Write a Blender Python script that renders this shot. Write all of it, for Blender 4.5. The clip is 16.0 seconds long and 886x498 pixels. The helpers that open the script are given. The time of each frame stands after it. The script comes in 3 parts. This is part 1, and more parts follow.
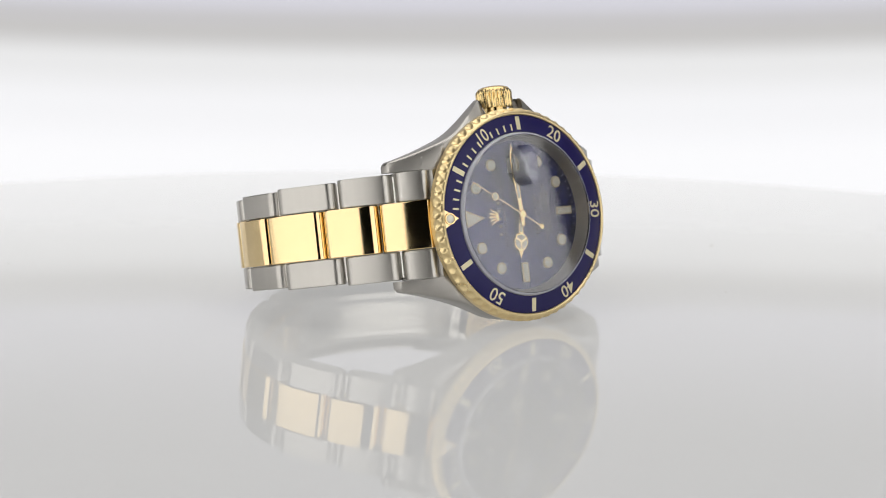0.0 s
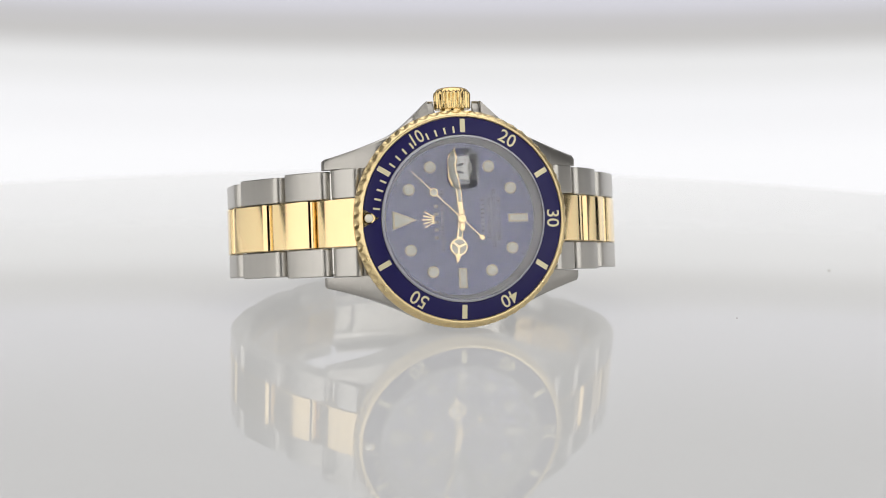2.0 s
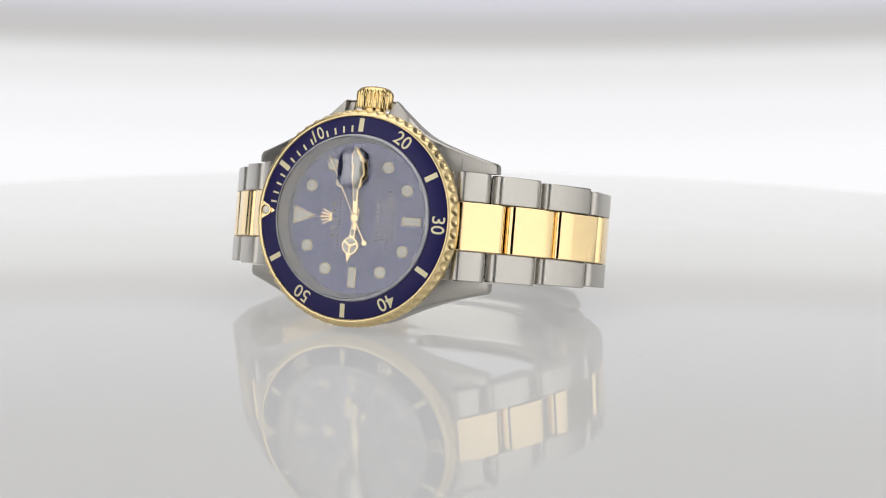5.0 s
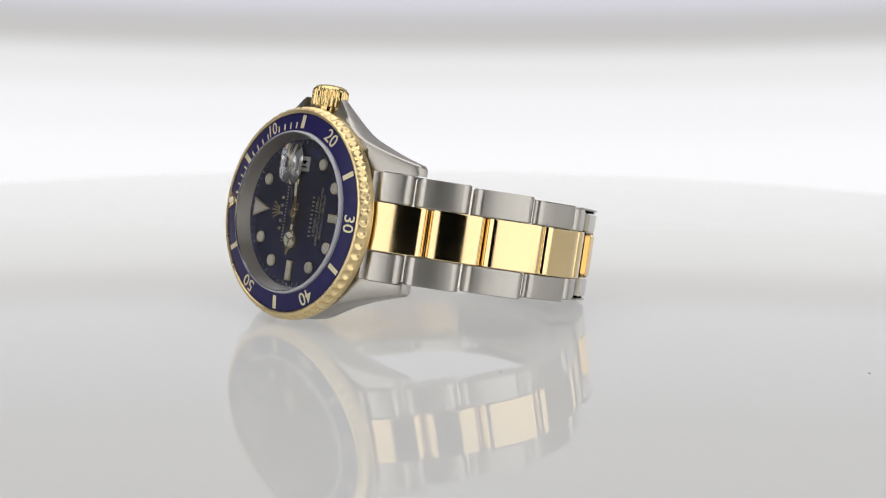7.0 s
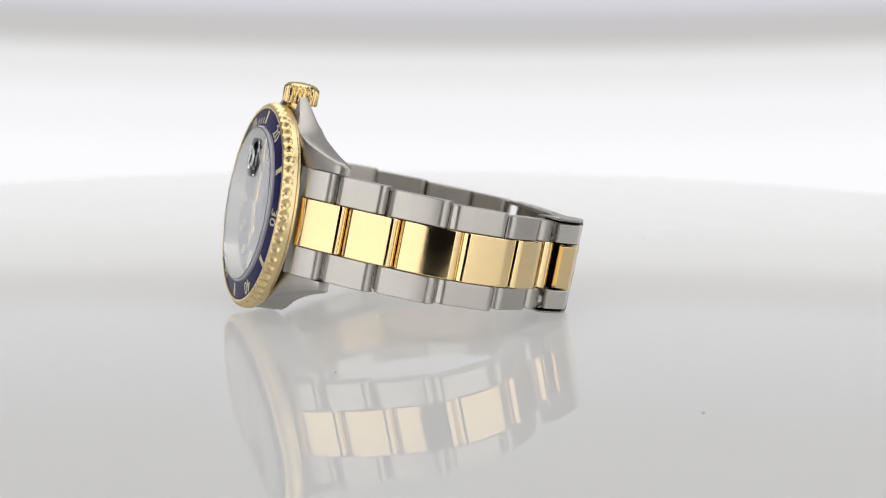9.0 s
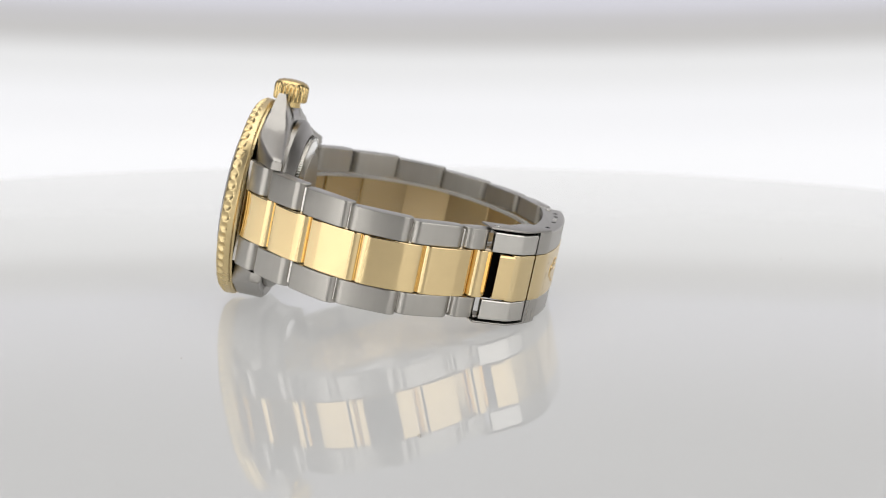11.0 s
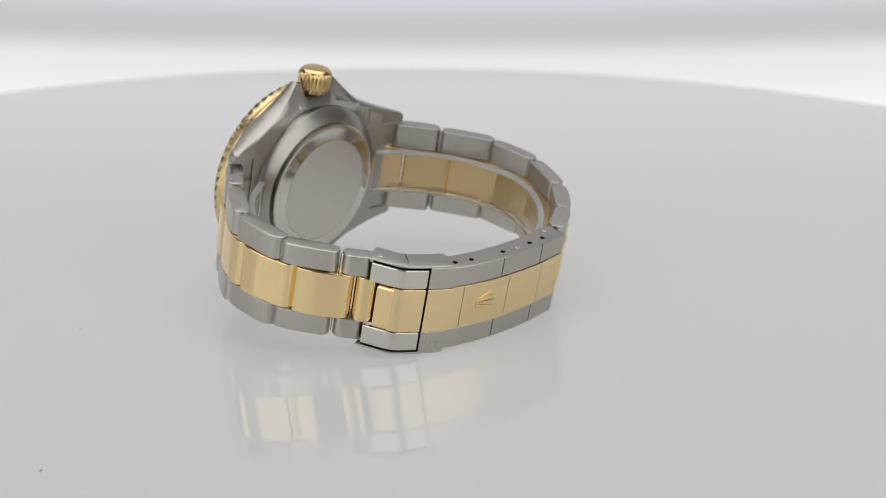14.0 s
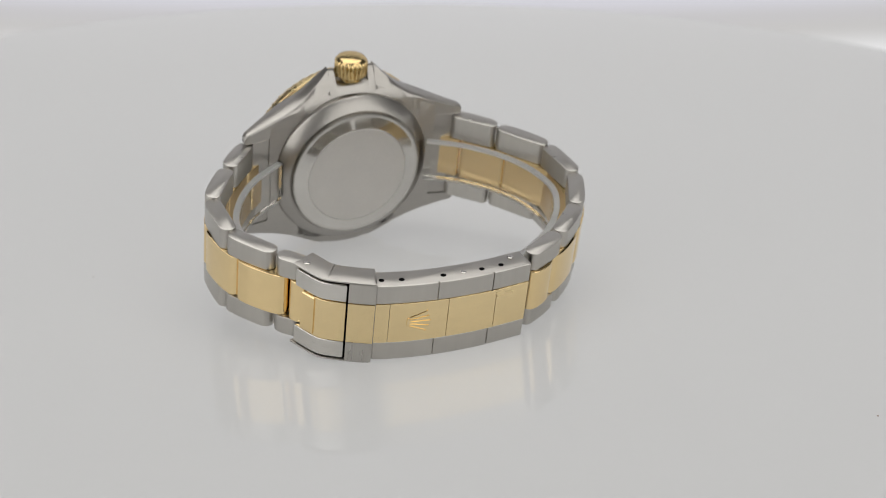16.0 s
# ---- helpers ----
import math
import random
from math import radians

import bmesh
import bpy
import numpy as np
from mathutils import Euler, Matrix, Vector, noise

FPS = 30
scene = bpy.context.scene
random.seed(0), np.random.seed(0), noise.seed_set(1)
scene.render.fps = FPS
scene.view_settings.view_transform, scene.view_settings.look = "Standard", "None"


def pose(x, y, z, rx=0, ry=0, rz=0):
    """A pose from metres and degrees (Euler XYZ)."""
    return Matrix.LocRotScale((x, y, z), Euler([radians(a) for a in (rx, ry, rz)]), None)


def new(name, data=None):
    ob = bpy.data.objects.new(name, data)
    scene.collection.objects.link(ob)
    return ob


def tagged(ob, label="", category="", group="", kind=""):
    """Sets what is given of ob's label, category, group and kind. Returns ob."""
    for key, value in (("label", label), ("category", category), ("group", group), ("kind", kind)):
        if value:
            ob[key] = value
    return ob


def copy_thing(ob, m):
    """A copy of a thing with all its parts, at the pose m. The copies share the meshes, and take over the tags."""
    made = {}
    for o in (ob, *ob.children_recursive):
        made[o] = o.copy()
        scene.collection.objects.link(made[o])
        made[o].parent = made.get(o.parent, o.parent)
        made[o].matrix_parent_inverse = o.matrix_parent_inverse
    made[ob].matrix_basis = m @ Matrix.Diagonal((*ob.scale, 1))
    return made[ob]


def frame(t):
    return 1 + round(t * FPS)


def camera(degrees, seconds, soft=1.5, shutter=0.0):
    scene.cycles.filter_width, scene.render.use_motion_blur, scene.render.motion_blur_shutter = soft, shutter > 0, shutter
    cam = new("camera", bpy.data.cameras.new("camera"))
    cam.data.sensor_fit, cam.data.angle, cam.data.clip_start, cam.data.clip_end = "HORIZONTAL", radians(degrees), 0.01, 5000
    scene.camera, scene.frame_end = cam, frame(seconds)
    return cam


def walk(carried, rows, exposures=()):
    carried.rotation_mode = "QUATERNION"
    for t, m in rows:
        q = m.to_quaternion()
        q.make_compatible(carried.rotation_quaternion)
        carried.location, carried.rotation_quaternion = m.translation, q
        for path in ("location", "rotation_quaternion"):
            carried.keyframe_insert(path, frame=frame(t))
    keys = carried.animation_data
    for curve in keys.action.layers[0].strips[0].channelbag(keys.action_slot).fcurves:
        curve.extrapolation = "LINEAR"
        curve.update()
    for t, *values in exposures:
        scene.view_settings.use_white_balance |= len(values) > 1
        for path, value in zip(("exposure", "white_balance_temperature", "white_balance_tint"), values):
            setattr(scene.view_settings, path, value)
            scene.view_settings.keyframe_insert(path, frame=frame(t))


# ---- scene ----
cam = camera(30.99, 16.0, soft=1.0)

cam.data.dof.use_dof, cam.data.dof.focus_distance, cam.data.dof.aperture_fstop = True, 0.293, 24.0

# camera arm: seconds, distance before the axis, height, downward pitch in radians
ARM = [
    (0, 0.3231, 0.06342, 0.1640),
    (9.2, 0.3231, 0.06342, 0.1640),
    (10.4, 0.3231, 0.06342, 0.1640),
    (10.9, 0.3227, 0.06462, 0.1678),
    (11.2, 0.3216, 0.06822, 0.1800),
    (11.5, 0.3202, 0.07292, 0.1961),
    (12, 0.3187, 0.08072, 0.2202),
    (12.5, 0.3171, 0.08842, 0.2443),
    (13, 0.3149, 0.09612, 0.2687),
    (13.5, 0.3124, 0.10372, 0.2931),
    (14, 0.3098, 0.11132, 0.3177),
    (14.5, 0.3074, 0.11902, 0.3423),
    (15, 0.3045, 0.12642, 0.3669),
    (15.5, 0.3017, 0.13392, 0.3915),
    (16, 0.2989, 0.14132, 0.4160),
]


def arm_pose(dist, height, pitch, yaw=0.0215, roll=0.0085):
    turn = Euler((math.pi / 2 - pitch, 0, -yaw)).to_matrix().to_4x4()
    return Matrix.Translation((0, -dist, height)) @ turn @ Matrix.Rotation(roll, 4, "Z")


walk(cam, [(t, arm_pose(dd, hh, pp)) for t, dd, hh, pp in ARM])

# turntable angle: seconds, degrees
SPIN = [(0, 35.21), (0.5, 29.48), (1, 23.6), (1.5, 17.88), (2, 12.06), (2.5, 6.27), (3, 0.42), (3.5, -5.4), (4, -11.34),
        (4.8, -20.8), (5.6, -30.3), (6.5, -40.83), (7, -46.8), (7.5, -52.74), (8, -58.7), (8.5, -64.48), (9, -70.32),
        (9.8, -80.0), (10.7, -91.7), (11.5, -101.94), (12, -107.87), (12.5, -113.79), (13, -119.71), (13.5, -125.65),
        (14, -131.52), (14.5, -137.31), (15, -143.26), (15.5, -149.21), (16, -155.39)]

# ---- light and exposure ----
world = bpy.data.worlds.new("studio_air")
scene.world = world
world.use_nodes = True
world.node_tree.nodes["Background"].inputs["Color"].default_value = (0.02, 0.02, 0.022, 1)
world.node_tree.nodes["Background"].inputs["Strength"].default_value = 1.0
scene.view_settings.exposure = 0.0
SIDE_POWER = 0.88
TOP_POWER = 1.3
BACK_POWER = 0.96
DISC_GLOW = 0.316
SKIRT_POWER = 0.4

MM = 0.001
LEAN = -0.1977
CASE = Matrix.Translation((0.0030, -0.0337, 0.02102)) @ Matrix.Rotation(LEAN, 4, "X")


# ---- materials ----
def mat(name, color, rough=0.4, metal=0.0, ior=1.5, noise_scale=0.0, noise_amp=0.0, rough_amp=0.0, bump=0.0, stretch=(1, 1, 1),
        coat=0.0, second=0.0, spread=0.0):
    """A principled surface with colour and roughness grain at two scales and a fine bump."""
    m = bpy.data.materials.new(name)
    m.use_nodes = True
    nt = m.node_tree
    b = nt.nodes["Principled BSDF"]
    b.inputs["Base Color"].default_value = (*color, 1)
    b.inputs["Roughness"].default_value = rough
    b.inputs["Metallic"].default_value = metal
    b.inputs["IOR"].default_value = ior
    b.inputs["Coat Weight"].default_value = coat
    b.inputs["Coat Roughness"].default_value = 0.03
    if noise_scale:
        tc = nt.nodes.new("ShaderNodeTexCoord")
        mp = nt.nodes.new("ShaderNodeMapping")
        mp.inputs["Scale"].default_value = stretch
        nz = nt.nodes.new("ShaderNodeTexNoise")
        nz.inputs["Scale"].default_value = noise_scale
        nz.inputs["Detail"].default_value = 3
        nt.links.new(tc.outputs["Object"], mp.inputs[0])
        nt.links.new(mp.outputs[0], nz.inputs["Vector"])
        big = nt.nodes.new("ShaderNodeTexNoise")
        big.inputs["Scale"].default_value = second or noise_scale * 0.06
        nt.links.new(tc.outputs["Object"], big.inputs["Vector"])
        mix = nt.nodes.new("ShaderNodeMath")
        mix.operation = "MULTIPLY_ADD"
        nt.links.new(big.outputs[0], mix.inputs[0])
        mix.inputs[1].default_value = 0.6
        half = nt.nodes.new("ShaderNodeMath")
        half.operation = "MULTIPLY"
        half.inputs[1].default_value = 0.4
        nt.links.new(nz.outputs[0], half.inputs[0])
        nt.links.new(half.outputs[0], mix.inputs[2])
        source = mix.outputs[0]
        if spread:
            info = nt.nodes.new("ShaderNodeObjectInfo")
            add = nt.nodes.new("ShaderNodeMath")
            add.operation = "MULTIPLY_ADD"
            add.inputs[1].default_value = spread
            nt.links.new(info.outputs["Random"], add.inputs[0])
            nt.links.new(source, add.inputs[2])
            source = add.outputs[0]
        if noise_amp:
            hsv = nt.nodes.new("ShaderNodeMapRange")
            hsv.inputs["From Min"].default_value, hsv.inputs["From Max"].default_value = 0.2, 0.8
            hsv.inputs["To Min"].default_value, hsv.inputs["To Max"].default_value = 1 - noise_amp, 1 + noise_amp
            nt.links.new(source, hsv.inputs["Value"])
            mul = nt.nodes.new("ShaderNodeVectorMath")
            mul.operation = "SCALE"
            mul.inputs[0].default_value = color
            nt.links.new(hsv.outputs[0], mul.inputs["Scale"])
            nt.links.new(mul.outputs[0], b.inputs["Base Color"])
        if rough_amp:
            rr = nt.nodes.new("ShaderNodeMapRange")
            rr.inputs["From Min"].default_value, rr.inputs["From Max"].default_value = 0.25, 0.75
            rr.inputs["To Min"].default_value, rr.inputs["To Max"].default_value = max(0, rough - rough_amp), rough + rough_amp
            nt.links.new(source, rr.inputs["Value"])
            nt.links.new(rr.outputs[0], b.inputs["Roughness"])
        if bump:
            bp = nt.nodes.new("ShaderNodeBump")
            bp.inputs["Strength"].default_value = 1.0
            bp.inputs["Distance"].default_value = bump
            nt.links.new(nz.outputs[0], bp.inputs["Height"])
            nt.links.new(bp.outputs[0], b.inputs["Normal"])
    return m


def glow(name, color, strength):
    m = bpy.data.materials.new(name)
    m.use_nodes = True
    b = m.node_tree.nodes["Principled BSDF"]
    b.inputs["Base Color"].default_value = (0.8, 0.8, 0.8, 1)
    b.inputs["Emission Color"].default_value = (*color, 1)
    b.inputs["Emission Strength"].default_value = strength
    return m


STEEL = mat("brushed_steel", (0.50, 0.48, 0.445), 0.29, 1, noise_scale=900, noise_amp=0.08, rough_amp=0.04, bump=0.0000007,
            stretch=(1, 1, 0.06), second=120, spread=0.15)
STEEL_CASE = mat("satin_case_steel", (0.44, 0.42, 0.39), 0.34, 1, noise_scale=1200, noise_amp=0.1, rough_amp=0.06, bump=0.0000012,
                 stretch=(0.08, 1, 1), second=90)
STEEL_POLISH = mat("polished_steel", (0.66, 0.64, 0.60), 0.2, 1, noise_scale=700, noise_amp=0.05, rough_amp=0.05, second=80)
GOLD_INSIDE = mat("brushed_inner_gold", (0.74, 0.56, 0.30), 0.36, 1, noise_scale=900, noise_amp=0.08, rough_amp=0.06, bump=0.0000012,
                  stretch=(1, 1, 0.08), second=100, spread=0.1)
STEEL_INSIDE = mat("brushed_inner_steel", (0.56, 0.54, 0.50), 0.36, 1, noise_scale=900, noise_amp=0.1, rough_amp=0.06, bump=0.0000012,
                   stretch=(1, 1, 0.08), second=100, spread=0.1)
STEEL_RING = mat("mirror_steel", (0.70, 0.68, 0.64), 0.11, 1, noise_scale=700, noise_amp=0.04, rough_amp=0.03, second=80)
STEEL_BACK = mat("satin_back_steel", (0.66, 0.635, 0.595), 0.36, 1, noise_scale=1500, noise_amp=0.05, rough_amp=0.05, second=150)
GOLD = mat("polished_gold", (0.91, 0.705, 0.385), 0.085, 1, noise_scale=500, noise_amp=0.04, rough_amp=0.035, second=90, spread=0.1)
GOLD_SATIN = mat("satin_gold", (0.87, 0.69, 0.39), 0.24, 1, noise_scale=900, noise_amp=0.05, rough_amp=0.06, bump=0.000001,
                 stretch=(0.1, 1, 1), second=100)
GOLD_BEZEL = mat("bezel_gold", (0.82, 0.65, 0.35), 0.3, 1, noise_scale=700, noise_amp=0.05, rough_amp=0.06, second=90)
GOLD_CROWN = mat("crown_gold", (0.78, 0.59, 0.28), 0.2, 1, noise_scale=700, noise_amp=0.05, rough_amp=0.05, second=90)
GOLD_PRINT = mat("gold_print", (0.74, 0.67, 0.44), 0.45, 0.25)
PALE_GOLD = mat("pale_gold_rim", (0.74, 0.62, 0.40), 0.36, 0.75, noise_scale=900, noise_amp=0.06)
BLUE = mat("blue_anodised", (0.009, 0.006, 0.078), 0.42, 0.0, noise_scale=600, noise_amp=0.12, rough_amp=0.05, second=60, ior=1.4)
DIAL = mat("blue_sunburst_dial", (0.020, 0.022, 0.100), 0.24, 1.0, noise_scale=1500, noise_amp=0.10, rough_amp=0.03, second=100, coat=0.3)
RAYS = DIAL.node_tree.nodes.new("ShaderNodeTangent")
RAYS.direction_type, RAYS.axis = "RADIAL", "Y"
DIAL.node_tree.links.new(RAYS.outputs[0], DIAL.node_tree.nodes["Principled BSDF"].inputs["Tangent"])
DIAL.node_tree.nodes["Principled BSDF"].inputs["Anisotropic"].default_value = 0.5
LUME = mat("cream_lume", (0.86, 0.82, 0.69), 0.6, noise_scale=2500, noise_amp=0.05, second=300)
DIAL_PRINT = mat("dull_gold_print", (0.40, 0.34, 0.23), 0.5)
WHITE_PRINT = mat("white_print", (0.38, 0.38, 0.40), 0.5)
# flat black for shade in gaps and openings, and for the date ink
BLACK = mat("black_shade_and_ink", (0.004, 0.004, 0.004), 0.8, ior=1.12)
DATE_WHITE = mat("date_card", (0.78, 0.77, 0.72), 0.6, noise_scale=2000, noise_amp=0.03)
# even glow added to the acrylic so the watch's shadow stays faint
DISC_WHITE = mat("white_acrylic_added_glow", (0.25, 0.25, 0.247), 0.003, noise_scale=300, noise_amp=0.012, rough_amp=0.001, second=9, ior=1.38)
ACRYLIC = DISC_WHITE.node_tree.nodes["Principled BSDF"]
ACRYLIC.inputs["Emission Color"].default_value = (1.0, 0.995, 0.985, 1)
ACRYLIC.inputs["Emission Strength"].default_value = DISC_GLOW
DARK_WALL = mat("dark_studio_wall", (0.03, 0.03, 0.032), 0.9, noise_scale=30, noise_amp=0.2, second=2)
FRAME_BLACK = mat("black_frame", (0.02, 0.02, 0.02), 0.45, noise_scale=200, noise_amp=0.2)
WHITE_TOP = mat("white_laminate", (0.78, 0.78, 0.77), 0.35, noise_scale=200, noise_amp=0.03, second=5)
DUST = mat("dust", (0.25, 0.20, 0.16), 0.9)
SOFT_SIDE = glow("softbox_cloth_side", (1.0, 0.985, 0.96), SIDE_POWER)
SOFT_TOP = glow("softbox_cloth_top", (1.0, 0.99, 0.975), TOP_POWER)


def clear(name, ior, rough=0.0, tint=(1, 1, 1)):
    m = bpy.data.materials.new(name)
    m.use_nodes = True
    b = m.node_tree.nodes["Principled BSDF"]
    b.inputs["Base Color"].default_value = (*tint, 1)
    b.inputs["Transmission Weight"].default_value = 1
    b.inputs["IOR"].default_value = ior
    b.inputs["Roughness"].default_value = rough
    return m


SAPPHIRE = clear("sapphire", 1.77)
RIM = clear("crystal_edge", 1.6, 0.2, (0.62, 0.62, 0.68))
RIM.node_tree.nodes["Principled BSDF"].inputs["Transmission Weight"].default_value = 0.35
PLASTIC = clear("clear_plastic", 1.3, 0.05, (0.97, 0.965, 0.95))
FROST = clear("frosted_plastic", 1.4, 0.3, (0.78, 0.775, 0.76))
FROST.node_tree.nodes["Principled BSDF"].inputs["Transmission Weight"].default_value = 0.7


def backdrop_material():
    """Cloth with painted glow: bright below, a dim rim across it, lilac-white above."""
    m = bpy.data.materials.new("painted_glow_cloth")
    m.use_nodes = True
    nt = m.node_tree
    b = nt.nodes["Principled BSDF"]
    b.inputs["Base Color"].default_value = (0.08, 0.08, 0.08, 1)
    b.inputs["Specular IOR Level"].default_value = 0.0
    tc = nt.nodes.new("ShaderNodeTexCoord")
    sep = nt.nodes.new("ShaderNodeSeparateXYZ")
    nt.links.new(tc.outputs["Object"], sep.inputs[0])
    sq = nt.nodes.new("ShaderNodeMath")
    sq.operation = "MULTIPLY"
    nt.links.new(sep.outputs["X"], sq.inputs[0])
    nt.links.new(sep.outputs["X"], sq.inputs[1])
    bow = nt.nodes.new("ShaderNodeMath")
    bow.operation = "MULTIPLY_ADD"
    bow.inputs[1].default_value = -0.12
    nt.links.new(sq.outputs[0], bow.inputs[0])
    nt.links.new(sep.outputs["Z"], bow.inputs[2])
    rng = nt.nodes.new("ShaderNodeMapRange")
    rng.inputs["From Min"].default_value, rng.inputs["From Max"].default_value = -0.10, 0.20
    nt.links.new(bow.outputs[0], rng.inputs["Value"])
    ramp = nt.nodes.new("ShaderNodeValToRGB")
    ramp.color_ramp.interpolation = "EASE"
    # brightness falloff by height, put into the emission colours
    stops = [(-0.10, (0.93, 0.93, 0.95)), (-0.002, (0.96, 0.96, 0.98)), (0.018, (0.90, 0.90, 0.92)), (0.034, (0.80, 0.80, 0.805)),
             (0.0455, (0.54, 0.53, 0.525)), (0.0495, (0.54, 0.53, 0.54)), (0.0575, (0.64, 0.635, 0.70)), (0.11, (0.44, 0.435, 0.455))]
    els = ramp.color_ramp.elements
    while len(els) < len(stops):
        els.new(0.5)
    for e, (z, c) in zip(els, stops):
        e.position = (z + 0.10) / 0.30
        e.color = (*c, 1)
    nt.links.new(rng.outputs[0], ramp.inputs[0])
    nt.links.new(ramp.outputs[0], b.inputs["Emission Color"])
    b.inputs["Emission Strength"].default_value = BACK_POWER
    return m


# ---- mesh helpers (millimetres in, metres out) ----
def finish(bm, name, material, scale=MM, angle=32):
    bmesh.ops.recalc_face_normals(bm, faces=bm.faces)
    if scale != 1:
        bmesh.ops.scale(bm, vec=(scale,) * 3, verts=bm.verts)
    me = bpy.data.meshes.new(name)
    bm.to_mesh(me)
    bm.free()
    me.polygons.foreach_set("use_smooth", [True] * len(me.polygons))
    me.set_sharp_from_angle(angle=radians(angle))
    if material:
        me.materials.append(material)
    return me


def part(name, bm, material, parent, label="", m=None, scale=MM, angle=32):
    """Links a bmesh, or a mesh already made, as one mesh object under a thing or a part."""
    me = finish(bm, name, material, scale, angle) if isinstance(bm, bmesh.types.BMesh) else bm
    ob = new(name, me)
    if parent is not None:
        ob.parent = parent
    if m is not None:
        ob.matrix_basis = m
    return tagged(ob, label) if label else ob


def shrink(profile, b):
    """A convex outline moved inwards by b."""
    out, n = [], len(profile)
    for i in range(n):
        p0, p1, p2 = (Vector(profile[(i + k) % n]) for k in (-1, 0, 1))
        e1, e2 = (p1 - p0).normalized(), (p2 - p1).normalized()
        n1, n2 = Vector((-e1.y, e1.x)), Vector((-e2.y, e2.x))
        nn = n1 + n2
        nn = nn / max(nn.length_squared / 2, 0.5)
        out.append(tuple(p1 + nn * b))
    return out


def loft(bm, rings, caps=True):
    vs = [[bm.verts.new(p) for p in r] for r in rings]
    n = len(rings[0])
    for a, b in zip(vs, vs[1:]):
        for i in range(n):
            bm.faces.new((a[i], a[(i + 1) % n], b[(i + 1) % n], b[i]))
    if caps:
        bm.faces.new(vs[0][::-1])
        bm.faces.new(vs[-1])
    return bm


def rprism(profile, z0, z1, b=0.25, bm=None):
    """An outline (counter-clockwise, in x and y) drawn out along z, with rounded rims."""
    bm = bm or bmesh.new()
    s1, s2 = shrink(profile, b), shrink(profile, b * 0.3)
    hold = min(0.06, (z1 - z0 - 2 * b) * 0.2)
    rings = [[(x, y, z) for x, y in o] for o, z in
             ((s1, z0), (s2, z0 + b * 0.3), (profile, z0 + b), (profile, z0 + b + hold), (profile, z1 - b - hold), (profile, z1 - b),
              (s2, z1 - b * 0.3), (s1, z1))]
    return loft(bm, rings)


def round_rect(w, h, r, n=4, cx=0.0, cy=0.0):
    pts = []
    for k, (sx, sy) in enumerate(((1, 1), (-1, 1), (-1, -1), (1, -1))):
        for i in range(n + 1):
            a = (k + i / n) * math.pi / 2
            pts.append((cx + sx * (w / 2 - r) + r * math.cos(a), cy + sy * (h / 2 - r) + r * math.sin(a)))
    return pts


def lathe(profile, n=128, bm=None, closed=False):
    """A line of (radius, y) turned about the y axis."""
    bm = bm or bmesh.new()
    rings = []
    for r, y in profile:
        if r < 1e-6:
            rings.append([bm.verts.new((0, y, 0))])
        else:
            rings.append([bm.verts.new((r * math.cos(2 * math.pi * i / n), y, r * math.sin(2 * math.pi * i / n))) for i in range(n)])
    pairs = list(zip(rings, rings[1:]))
    if closed:
        pairs.append((rings[-1], rings[0]))
    for a, b in pairs:
        for i in range(n):
            j = (i + 1) % n
            if len(a) == 1 and len(b) > 1:
                bm.faces.new((a[0], b[i], b[j]))
            elif len(b) == 1 and len(a) > 1:
                bm.faces.new((a[i], a[j], b[0]))
            elif len(a) > 1:
                bm.faces.new((a[i], a[j], b[j], b[i]))
    return bm


def plate(outline, y0, y1, b=0.05, bm=None):
    """A flat piece on the dial: an outline in (x, z), from the face y0 back to y1."""
    area = sum(p[0] * q[1] - q[0] * p[1] for p, q in zip(outline, outline[1:] + outline[:1]))
    if area < 0:
        outline = outline[::-1]
    bm = bm or bmesh.new()
    s = shrink(outline, b)
    return loft(bm, [[(x, y0, z) for x, z in s], [(x, y0 + b, z) for x, z in outline], [(x, y1, z) for x, z in outline]])


def circle(r, n=32, cx=0.0, cz=0.0):
    return [(cx + r * math.cos(2 * math.pi * i / n), cz + r * math.sin(2 * math.pi * i / n)) for i in range(n)]


def clock(minute, r):
    """Place at a minute on the dial: twelve lies at -x and three at +z."""
    a = radians(6 * minute)
    return (-r * math.cos(a), r * math.sin(a))


def radial(minute, pts):
    """Turns an outline of (outwards, clockwise) to a minute."""
    a = radians(6 * minute)
    ux, uz = -math.cos(a), math.sin(a)
    vx, vz = math.sin(a), math.cos(a)
    return [(ux * p + vx * q, uz * p + vz * q) for p, q in pts]


def lettering(text, size, thick=0.0, depth=0.02, squeeze=1.0, spacing=1.0):
    """Mesh of words in millimetres, in x and y, centred."""
    cu = bpy.data.curves.new("words", "FONT")
    cu.body, cu.size, cu.align_x, cu.align_y = text, size, "CENTER", "CENTER"
    cu.offset, cu.extrude, cu.space_character, cu.resolution_u = thick, depth, spacing, 3
    tmp = bpy.data.objects.new("words", cu)
    scene.collection.objects.link(tmp)
    bpy.context.view_layer.update()
    me = bpy.data.meshes.new_from_object(tmp.evaluated_get(bpy.context.evaluated_depsgraph_get()))
    bpy.data.objects.remove(tmp)
    bm = bmesh.new()
    bm.from_mesh(me)
    xs = [v.co.x for v in bm.verts]
    ys = [v.co.y for v in bm.verts]
    bmesh.ops.translate(bm, vec=(-(min(xs) + max(xs)) / 2, -(min(ys) + max(ys)) / 2, 0), verts=bm.verts)
    bmesh.ops.scale(bm, vec=(squeeze, 1, 1), verts=bm.verts)
    return bm


